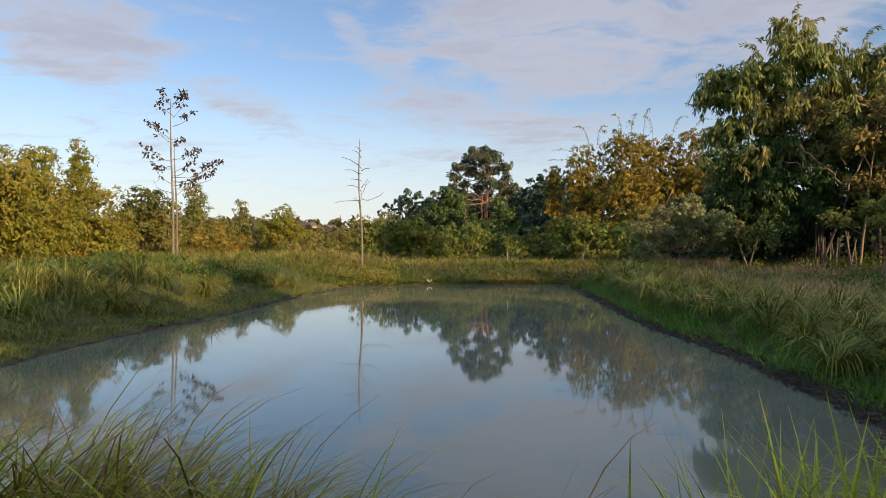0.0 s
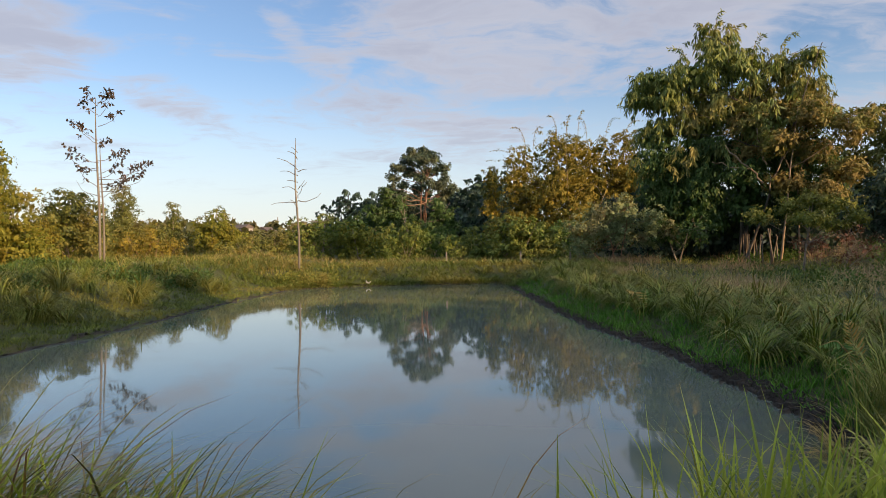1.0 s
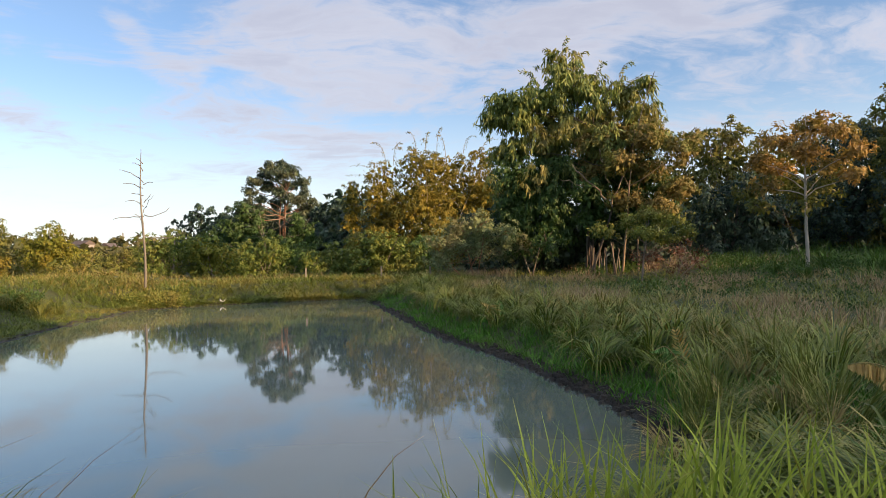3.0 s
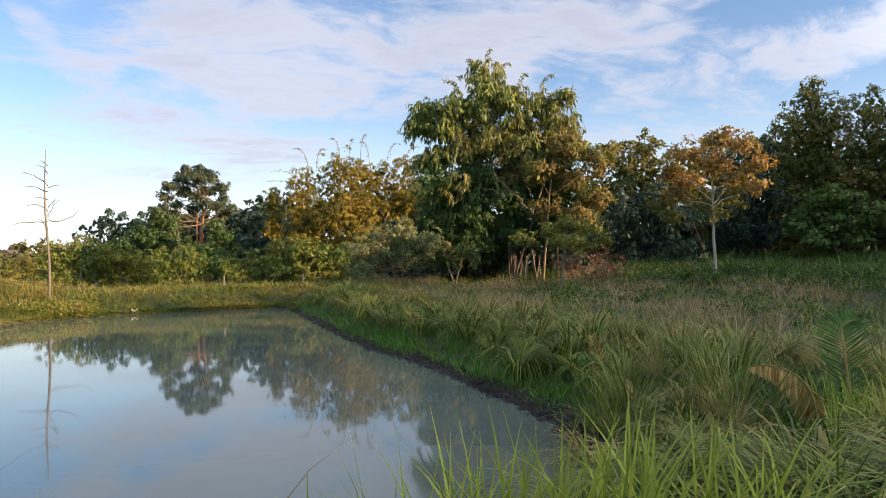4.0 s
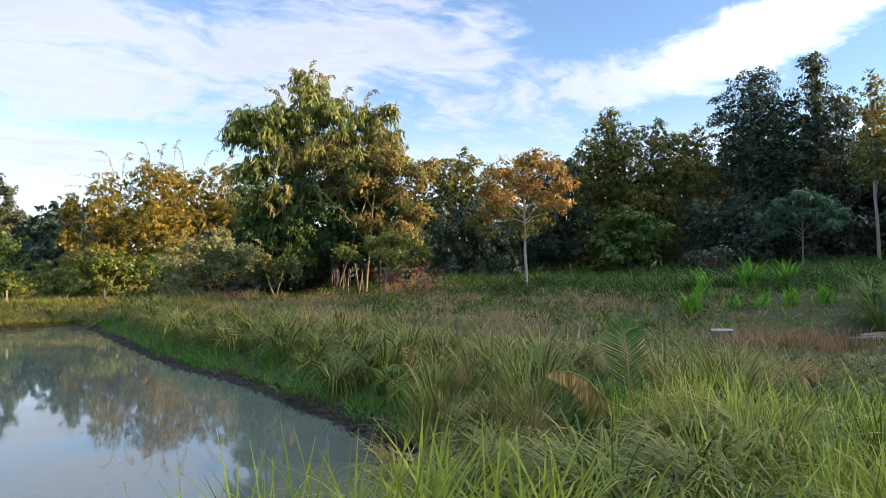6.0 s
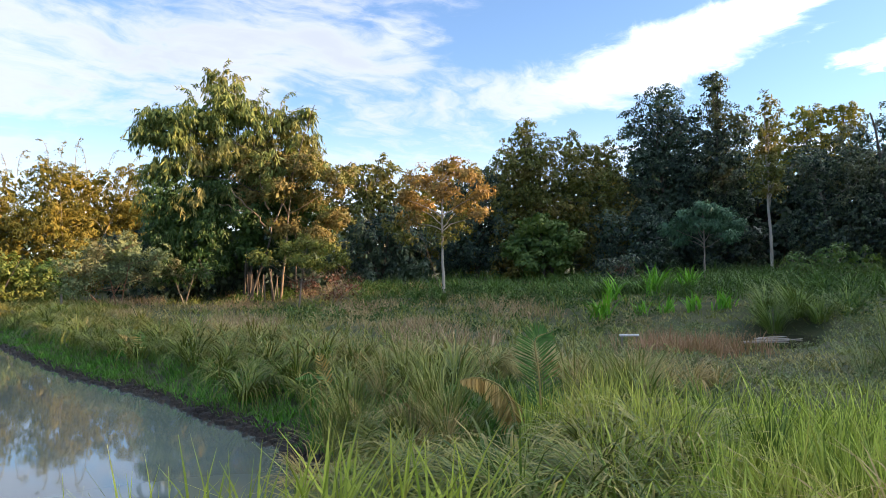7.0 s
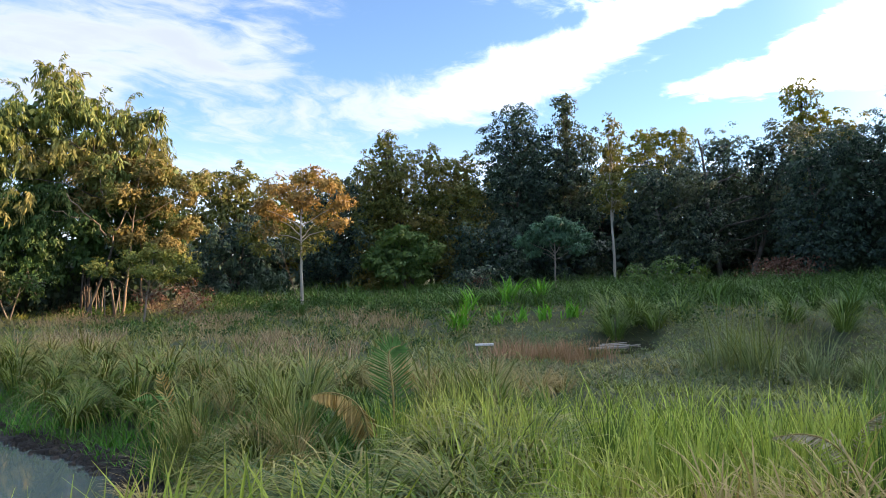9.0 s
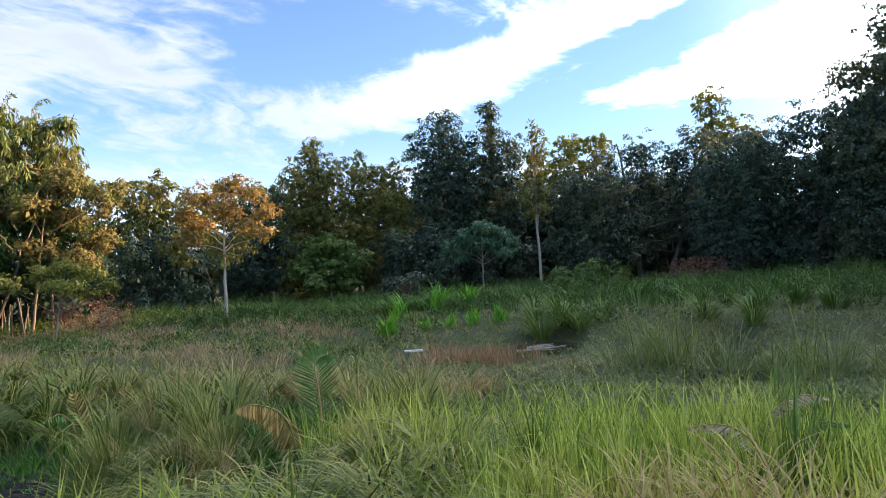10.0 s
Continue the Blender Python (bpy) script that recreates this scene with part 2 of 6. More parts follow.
LEAF_SOFT = leaf_material("grey_green_leaves", (0.15, 0.18, 0.07), (0.30, 0.31, 0.12), (0.24, 0.19, 0.08), patch=0.6)
LEAF_MARSH = leaf_material("dull_marsh_leaves", (0.11, 0.135, 0.045), (0.27, 0.28, 0.11), (0.26, 0.20, 0.10), patch=0.5)
LEAF_TEAL = leaf_material("blue_green_feathery_leaves", (0.045, 0.10, 0.045), (0.14, 0.24, 0.11), gloss=0.3, rough=0.5)
LEAF_FAR = leaf_material("distant_leaves", (0.05, 0.062, 0.026), (0.13, 0.125, 0.05), (0.15, 0.11, 0.05), patch=0.02, warm=True)
GRASS_REED = leaf_material("grey_green_reeds", (0.10, 0.14, 0.045), (0.34, 0.37, 0.15), (0.32, 0.29, 0.14), patch=0.4, through_light=0.14, warm=True)
LEAF_BROWN = leaf_material("dry_brown_leaves", (0.10, 0.045, 0.025), (0.22, 0.11, 0.06), through_light=0.15)
LEAF_PLUM = leaf_material("dark_reddish_leaves", (0.035, 0.03, 0.02), (0.11, 0.07, 0.045), through_light=0.2)
LEAF_BROAD = leaf_material("bright_broad_leaves", (0.09, 0.24, 0.015), (0.20, 0.38, 0.03), through_light=0.3)
# Straw tips are dry ends; their pale tone also paints in darker tussock insides.
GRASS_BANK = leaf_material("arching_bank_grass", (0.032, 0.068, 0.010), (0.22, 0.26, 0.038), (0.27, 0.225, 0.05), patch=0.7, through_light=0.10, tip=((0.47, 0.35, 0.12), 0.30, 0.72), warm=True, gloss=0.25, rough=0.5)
GRASS_BRIGHT = leaf_material("fresh_tall_grass", (0.12, 0.19, 0.025), (0.60, 0.64, 0.13), (0.56, 0.50, 0.13), through_light=0.24, patch=0.7, warm=True)
GRASS_COOL = leaf_material("blue_green_blades", (0.05, 0.10, 0.020), (0.20, 0.28, 0.055), (0.17, 0.20, 0.045), through_light=0.14, patch=1.0, warm=True)
GRASS_LIME = leaf_material("yellow_green_blades", (0.14, 0.20, 0.016), (0.42, 0.46, 0.06), (0.36, 0.28, 0.07), through_light=0.2, patch=2.0, tip=((0.33, 0.23, 0.10), 0.75, 1.1), warm=True)
GRASS_LAWN = leaf_material("short_green_grass", (0.05, 0.15, 0.012), (0.125, 0.27, 0.026), (0.11, 0.17, 0.028), through_light=0.2, patch=0.5)
GRASS_MEADOW = leaf_material("meadow_grass", (0.10, 0.135, 0.028), (0.31, 0.315, 0.085), (0.38, 0.29, 0.14), patch=0.22, through_light=0.16, warm=True)
GRASS_LEFT = leaf_material("dull_bank_grass", (0.055, 0.092, 0.016), (0.17, 0.20, 0.04), (0.20, 0.175, 0.045), patch=0.3, through_light=0.12, warm=True)
GRASS_SEED = leaf_material("pinkish_seed_heads", (0.30, 0.20, 0.115), (0.46, 0.33, 0.20), through_light=0.2, warm=True)
GRASS_RED = leaf_material("reddish_dry_grass", (0.30, 0.16, 0.095), (0.50, 0.31, 0.20), (0.26, 0.17, 0.07), through_light=0.2, patch=0.9, warm=True)
GRASS_DRY = leaf_material("straw_grass", (0.26, 0.19, 0.065), (0.46, 0.34, 0.14), through_light=0.2, warm=True)
GRASS_DARK = leaf_material("dark_thin_blades", (0.06, 0.085, 0.015), (0.34, 0.32, 0.06), (0.30, 0.17, 0.06), patch=2.0, through_light=0.14, tip=((0.20, 0.075, 0.045), 0.42, 0.8), warm=True)
GRASS_WOOD = leaf_material("lush_shade_grass", (0.035, 0.08, 0.014), (0.13, 0.225, 0.045), (0.09, 0.135, 0.03), patch=0.25, through_light=0.14, warm=True)
GRASS_FIELD = leaf_material("sunlit_field_grass", (0.09, 0.11, 0.022), (0.23, 0.215, 0.045), (0.13, 0.145, 0.03), patch=0.2, through_light=0.12, tip=((0.26, 0.205, 0.08), 0.45, 0.95), warm=True)


# ---------------------------------------------------------------- mesh helpers
rnd = np.random.RandomState(7)


def quads(name, verts, faces, mat, smooth=True):
    """A mesh of four-cornered faces from arrays."""
    verts, faces = np.asarray(verts, dtype=np.float32).reshape(-1, 3), np.asarray(faces, dtype=np.int32).reshape(-1, 4)
    me = bpy.data.meshes.new(name)
    me.vertices.add(len(verts))
    me.vertices.foreach_set("co", verts.ravel())
    me.loops.add(faces.size)
    me.loops.foreach_set("vertex_index", faces.ravel())
    me.polygons.add(len(faces))
    me.polygons.foreach_set("loop_start", np.arange(0, faces.size, 4, dtype=np.int32))
    me.polygons.foreach_set("use_smooth", np.full(len(faces), smooth))
    me.materials.append(mat)
    me.update(calc_edges=True)
    return me


def part(name, me, parent, label=""):
    ob = new(name, me)
    ob.parent = parent
    return tagged(ob, label=label)


def base(name, x, y, z, label, category, group="", turn=0.0):
    ob = new(name)
    ob.empty_display_size = 0.2
    ob.matrix_world = pose(x, y, z, 0, 0, turn)
    return tagged(ob, label=label, category=category, group=group)


def merge(*meshes):
    """Joins (verts, faces) pairs."""
    vs, fs, n = [], [], 0
    for v, f in meshes:
        vs.append(np.asarray(v).reshape(-1, 3))
        fs.append(np.asarray(f).reshape(-1, 4) + n)
        n += len(vs[-1])
    return np.concatenate(vs), np.concatenate(fs)


def tube(points, radii, sides=6):
    """A tapered tube along a line of points."""
    p = np.asarray(points, dtype=float)
    r = np.asarray(radii, dtype=float)
    n = len(p)
    d = np.gradient(p, axis=0)
    d /= np.linalg.norm(d, axis=1)[:, None] + 1e-9
    side = np.cross(d, np.where(np.abs(d[:, 2:3]) > 0.9, [[1.0, 0, 0]], [[0, 0, 1.0]]))
    side /= np.linalg.norm(side, axis=1)[:, None] + 1e-9
    other = np.cross(d, side)
    a = np.arange(sides) * 2 * pi / sides
    v = p[:, None] + r[:, None, None] * (np.cos(a)[None, :, None] * side[:, None] + np.sin(a)[None, :, None] * other[:, None])
    i, j = np.meshgrid(np.arange(n - 1), np.arange(sides), indexing="ij")
    k = (j + 1) % sides
    f = np.stack([i * sides + j, i * sides + k, (i + 1) * sides + k, (i + 1) * sides + j], -1).reshape(-1, 4)
    return v.reshape(-1, 3), f


def limb(a, b, r0, r1, bend=0.12, n=6, sides=6, sag=0.0):
    """A crooked tapered branch from a to b."""
    a, b = np.asarray(a, float), np.asarray(b, float)
    s = np.linspace(0, 1, n)
    p = a + (b - a) * s[:, None]
    size = np.linalg.norm(b - a)
    wob = np.cumsum(rnd.normal(0, 1, (n, 3)), axis=0)
    wob -= wob[0] + (wob[-1] - wob[0]) * s[:, None]
    p = p + wob * bend * size / n
    p[:, 2] += sag * size * np.sin(pi * s)
    return tube(p, r0 + (r1 - r0) * s, sides)


def blades(root, length, width, phi, lean, curl, segs=3, twist=0.6):
    """Grass blades: each an arc that starts at an angle lean from upright towards phi and bends by curl along its length."""
    root = np.asarray(root, float)
    n = len(root)
    length, width, phi, lean, curl = [np.broadcast_to(np.asarray(q, float), (n,)) for q in (length, width, phi, lean, curl)]
    step = length / segs
    pts = [root]
    for k in range(segs):
        th = lean + curl * ((k + 0.5) / segs) ** 1.4
        d = np.stack([np.cos(phi) * np.sin(th), np.sin(phi) * np.sin(th), np.cos(th)], 1)
        pts.append(pts[-1] + d * step[:, None])
    face = phi + pi / 2 + rnd.uniform(-twist, twist, n)
    across = np.stack([np.cos(face), np.sin(face), 0 * face], 1)
    rows = []
    for k, p in enumerate(pts):
        s = k / segs
        w = width * (0.55 + 1.1 * s - 1.58 * s * s) * 0.7
        rows += [p - across * w[:, None], p + across * w[:, None]]
    v = np.stack(rows, 1)
    m = 2 * (segs + 1)
    f = np.array([[2 * k, 2 * k + 1, 2 * k + 3, 2 * k + 2] for k in range(segs)])
    return v.reshape(-1, 3), (np.arange(n)[:, None, None] * m + f[None]).reshape(-1, 4)


def leaves(centre, way, length, width, fold=0.25, fine=False, facing=None):
    """Pointed leaves with their stalk ends at centre, each along its way, turned towards facing where it is given."""
    n = len(centre)
    length, width = np.broadcast_to(length, (n,))[:, None], np.broadcast_to(width, (n,))[:, None]
    way = way / (np.linalg.norm(way, axis=1)[:, None] + 1e-9)
    side = np.cross(way, rnd.normal(0, 1, (n, 3)) if facing is None else facing)
    side /= np.linalg.norm(side, axis=1)[:, None] + 1e-9
    up = np.cross(side, way)
    c = np.asarray(centre)
    if not fine:
        v = np.stack([c, c + way * length * 0.45 + side * width * 0.5 + up * width * fold, c + way * length, c + way * length * 0.45 - side * width * 0.5 + up * width * fold], 1)
        return v.reshape(-1, 3), np.arange(4 * n).reshape(n, 4)
    mid = c + way * length * 0.5 + up * length * 0.06
    v = np.stack([c, c + way * length * 0.3 + side * width * 0.5, c + way * length * 0.72 + side * width * 0.34, c + way * length - up * length * 0.08,
                  c + way * length * 0.72 - side * width * 0.34, c + way * length * 0.3 - side * width * 0.5, mid], 1)
    f = np.array([[0, 1, 2, 6], [6, 2, 3, 4], [0, 6, 4, 5]])
    return v.reshape(-1, 3), (np.arange(n)[:, None, None] * 7 + f[None]).reshape(-1, 4)


def ss(a, b, x):
    t = np.clip((np.asarray(x, float) - a) / (b - a), 0, 1)
    return t * t * (3 - 2 * t)


def bumps(x, y, size, seed=0.0):
    """Smooth unevenness in -1..1, from a few crossing waves."""
    x, y = np.asarray(x, float) / size, np.asarray(y, float) / size
    return (np.sin(1.7 * x + 0.6 * y + seed) + np.sin(-0.9 * x + 1.9 * y + 2.1 * seed) + np.sin(2.6 * x - 1.4 * y + 0.7 * seed + 1.3) + np.sin(3.1 * y + 1.1 * x - seed)) / 4


# ---------------------------------------------------------------- the lie of the land (pond level is zero)
POND = np.array([(-6.2, 4.3), (-7.1, 6.0), (-7.4, 8.5), (-7.45, 11.5), (-7.5, 13.3), (-7.3, 15.2), (-6.9, 17.2), (-6.5, 20.4), (-6.1, 26.1), (-5.5, 30.0), (-4.8, 34.2),
                 (-4.2, 35.8), (-0.7, 37.5), (3.6, 37.9), (7.0, 38.0), (6.6, 34.5), (5.9, 26.0), (5.55, 21.5), (5.25, 17.0), (5.4, 14.0), (5.4, 12.6), (5.2, 10.3),
                 (5.1, 8.3), (4.75, 6.8), (4.35, 5.6), (3.6, 4.8), (2.0, 4.5), (-2.0, 4.4)])


def shore(x, y):
    """Distance from the pond's edge: plus on land, minus in the water."""
    x, y = np.atleast_1d(np.asarray(x, float)), np.atleast_1d(np.asarray(y, float))
    best, inside = np.full(x.shape, 1e9), np.zeros(x.shape, bool)
    for (ax, ay), (bx, by) in zip(POND, np.roll(POND, -1, axis=0)):
        ex, ey = bx - ax, by - ay
        t = np.clip(((x - ax) * ex + (y - ay) * ey) / (ex * ex + ey * ey), 0, 1)
        best = np.minimum(best, np.hypot(x - ax - t * ex, y - ay - t * ey))
        cross = (ay > y) != (by > y)
        inside ^= cross & (x < (bx - ax) * (y - ay) / (by - ay + 1e-12) + ax)
    return np.where(inside, -best, best) + 0.07 * bumps(x, y, 0.35) + 0.10 * bumps(x, y, 1.1, 2.0)


PUDDLES = ((19.8, 7.3, 1.9, 1.1), (18.8, 2.1, 2.3, 0.8))


def land(x, y):
    x, y = np.atleast_1d(np.asarray(x, float)), np.atleast_1d(np.asarray(y, float))
    d = shore(x, y)
    z = 0.45 + 0.5 * ss(-3, -9, x) * ss(3, 9, y) + 0.5 * ss(24, 41, y)
    z = z + 0.75 * ss(19, 29, x) + 0.55 * ss(29, 48, x) + 7.0 * ss(60, 120, x)
    z = z - 0.28 * ss(9.5, 12.5, x) * ss(23, 18, x) * ss(20, 10, y)
    r = np.hypot(x, y)
    z = z + 12.0 * ss(140, 420, r) * (0.75 + 0.35 * bumps(x, y, 120.0, 1.0)) + 0.06 * bumps(x, y, 1.9) * ss(0.3, 2, d) + 0.12 * bumps(x, y, 6.0, 4.0) * ss(2, 6, d)
    wide = 1.6 + 2.6 * ss(-2, -6, x) + 1.2 * ss(25, 38, y)
    rise = 0.13 * ss(0.0, 0.16, d) + (1 - 0.13) * ss(0.1, 1.0, d / wide)
    z = np.where(d > 0, z * rise, -0.7 * ss(0, -1.2, d))
    for px, py, rx, ry in PUDDLES:
        q = np.hypot((x - px) / rx, (y - py) / ry)
        z = z + (0.06 - z) * ss(1.5, 0.8, q)
    return z


def axis(lo, hi, step, far):
    core = np.arange(lo, hi + step / 2, step)
    out = step * 1.25 ** np.arange(1, 60)
    out = np.cumsum(out)
    out = out[out < far]
    return np.concatenate([lo - out[::-1], core, hi + out])


gx, gy = axis(-12, 24, 0.31, 3500), axis(1, 42, 0.31, 3500)
GX, GY = np.meshgrid(gx, gy, indexing="ij")
GZ = land(GX.ravel(), GY.ravel())
ni, nj = np.meshgrid(np.arange(len(gx) - 1), np.arange(len(gy) - 1), indexing="ij")
idx = ni * len(gy) + nj
ground = new("ground", quads("ground", np.stack([GX.ravel(), GY.ravel(), GZ], 1), np.stack([idx, idx + len(gy), idx + len(gy) + 1, idx + 1], -1), GROUND))
tagged(ground, "uneven grassy soil rising from the pond to the woods", "ground", kind="structure")


def pool(name, ring, z, mat, label):
    bm = bmesh.new()
    bm.faces.new([bm.verts.new((x, y, z)) for x, y in ring])
    bmesh.ops.triangulate(bm, faces=bm.faces[:])
    me = bpy.data.meshes.new(name)
    bm.to_mesh(me)
    bm.free()
    me.materials.append(mat)
    return tagged(new(name, me), label, "water", kind="structure")


mid = POND.mean(axis=0)
pool("water", [tuple(mid + (p - mid) * (1 + 0.55 / np.linalg.norm(p - mid))) for p in POND], 0.0, WATER, "still silty green-grey pond water mirroring trees and sky")
for px, py, rx, ry in PUDDLES:
    pool("puddle", [(px + 1.25 * rx * cos(a), py + 1.25 * ry * sin(a)) for a in np.linspace(0, 2 * pi, 20, endpoint=False)], 0.19, MARSH, "dark standing marsh water among the grass")


def mud_rim():
    """The strip of dark wet mud along the water's edge, lumpy and uneven."""
    pts = []
    for a, b in zip(POND, np.roll(POND, -1, axis=0)):
        n = max(2, int(np.linalg.norm(b - a) / 0.16))
        pts.append(a + (b - a) * np.linspace(0, 1, n, endpoint=False)[:, None])
    p = np.concatenate(pts)
    t = np.roll(p, -1, axis=0) - np.roll(p, 1, axis=0)
    t /= np.linalg.norm(t, axis=1)[:, None]
    out = np.stack([-t[:, 1], t[:, 0]], 1)
    area = np.sum(p[:, 0] * np.roll(p[:, 1], -1) - np.roll(p[:, 0], -1) * p[:, 1])
    out = out * (-1 if area > 0 else 1)
    offs = np.linspace(-0.16, 0.13, 7)
    slim = (0.35 + 0.65 * ss(2.0, 4.5, p[:, 0]) * (0.4 + 0.5 * ss(15, 9, p[:, 1])) * ss(36, 28, p[:, 1]))[:, None]
    rows = []
    for o in offs:
        q = p + out * (o * slim + 0.05 * bumps(p[:, 0], p[:, 1], 0.21, 5.0)[:, None] + rnd.uniform(-0.04, 0.04, (len(p), 1)))
        lump = 0.035 * np.abs(bumps(q[:, 0], q[:, 1], 0.13, o * 9)) + rnd.uniform(0, 0.025, len(p))
        edge = ss(-0.16, -0.10, o) * (1 - ss(0.06, 0.13, o))
        rows.append(np.stack([q[:, 0], q[:, 1], land(q[:, 0], q[:, 1]) - 0.03 + (0.035 + lump) * edge], 1))
    v = np.stack(rows, 1)
    n, m = v.shape[:2]
    i, j = np.meshgrid(np.arange(n), np.arange(m - 1), indexing="ij")
    k = (i + 1) % n
    f = np.stack([i * m + j, k * m + j, k * m + j + 1, i * m + j + 1], -1)
    return tagged(new("mud", quads("mud", v, f, MUD)), "dark wet crumbly mud along the pond edge", "mud", kind="structure")


mud_rim()


def clods(n):
    """Crumbs of mud and bits of litter on the rim of the right bank."""
    i = rnd.randint(0, 9, n) + 15
    f = rnd.rand(n)
    p = POND[i] * (1 - f)[:, None] + POND[i + 1] * f[:, None]
    x, y = p[:, 0] + rnd.normal(0.05, 0.10, n), p[:, 1] + rnd.normal(0, 0.05, n)
    c = np.stack([x, y, np.maximum(land(x, y), 0.0) + 0.01], 1)
    size = 0.016 + 0.05 * rnd.rand(n) ** 2.5
    cube = np.array([(-1, -1, -1), (1, -1, -1), (1, 1, -1), (-1, 1, -1), (-0.7, -0.7, 0.8), (0.7, -0.7, 0.8), (0.7, 0.7, 0.8), (-0.7, 0.7, 0.8)], float)
    v = c[:, None] + (cube[None] + rnd.normal(0, 0.25, (n, 8, 3))) * size[:, None, None] * rnd.uniform(0.5, 1.3, (n, 1, 3))
    faces = np.array([(4, 5, 6, 7), (0, 1, 5, 4), (1, 2, 6, 5), (2, 3, 7, 6), (3, 0, 4, 7)])
    me = quads("mud_clods", v, np.arange(n)[:, None, None] * 8 + faces[None], MUD)
    tagged(new("mud_clods", me), "loose dark clods of mud at the water's edge", "mud", kind="stuff")


clods(2400)


# ---------------------------------------------------------------- trees
def crown_mesh(name, lobes, per, size, mat, droop=0.3, clump=0.55, spread=0.46, fine=False, hollow=0.55, fat=0.42, gaps=0.2, core=1.3):
    """A crown of leaf clumps set unevenly over the lobes (x, y, z, r, rz), with gaps between them: the leaves of a clump lie over its outer and upper side,
    facing outwards. Returns the mesh and the clumps' middles."""
    cs, ws, fs, mids, inner = [], [], [], [], []
    for x, y, z, r, rz in lobes:
        n = max(5, int(per * (r * r + r * rz) * 0.68))
        d = rnd.normal(0, 1, (n, 3))
        d /= np.linalg.norm(d, axis=1)[:, None]
        far = hollow + (1 - hollow) * rnd.rand(n) ** 0.6 + rnd.normal(0, 0.12, n)
        m = np.array([x, y, z]) + d * far[:, None] * np.array([r, r, rz])
        s = 2.6 / (0.35 + 0.55 * r)
        wave = np.sin(s * m[:, 0] + 1.3 * x) + np.sin(1.13 * s * m[:, 1] + 0.7 * z) + np.sin(1.3 * s * m[:, 2] + 1.9 * y) + rnd.normal(0, 0.35, n)
        keep = wave > np.quantile(wave, gaps)
        d, m = d[keep], m[keep]
        n = len(m)
        mids.append(m)
        k = max(4, int(32 * clump / 0.55))
        u = rnd.normal(0, 1, (n, k, 3)) + d[:, None] * 0.7 + np.array([0, 0, 0.55])
        u /= np.linalg.norm(u, axis=2)[:, :, None]
        q = u * (clump * spread * 1.75 * rnd.uniform(0.55, 1.35, (n, 1, 1))) * rnd.uniform(0.55, 1.05, (n, k, 1)) * np.array([1, 1, 0.75])
        w = np.cross(u, rnd.normal(0, 1, (n, k, 3))) + d[:, None] * 0.35 + rnd.normal(0, 0.25, (n, k, 3))
        w[:, :, 2] -= droop * 1.6 + 0.15
        # a loose core of shaded leaves fills the inside
        b = int(per * core * r * r) + 4
        v = rnd.normal(0, 1, (b, 3))
        v *= (0.66 * rnd.rand(b) ** 0.4 / np.linalg.norm(v, axis=1))[:, None]
        inner.append(np.array([x, y, z]) + v * np.array([r, r, rz]))
        cs.append((m[:, None] + q).reshape(-1, 3))
        ws.append(w.reshape(-1, 3))
        fs.append((u + d[:, None] * 0.5 + rnd.normal(0, 0.33, (n, k, 3))).reshape(-1, 3))
    c, w, f = np.concatenate(cs), np.concatenate(ws), np.concatenate(fs)
    length = 0.85 * size * rnd.uniform(0.6, 1.3, len(c))
    inner = np.concatenate(inner)
    big = 0.12 * core ** 0.5 + size
    more = leaves(inner, rnd.normal(0, 1, inner.shape) - (0, 0, droop), big, big * 0.62)
    return quads(name, *merge(leaves(c, w, length, length * fat, 0.12, fine, f), more), mat), np.concatenate(mids)


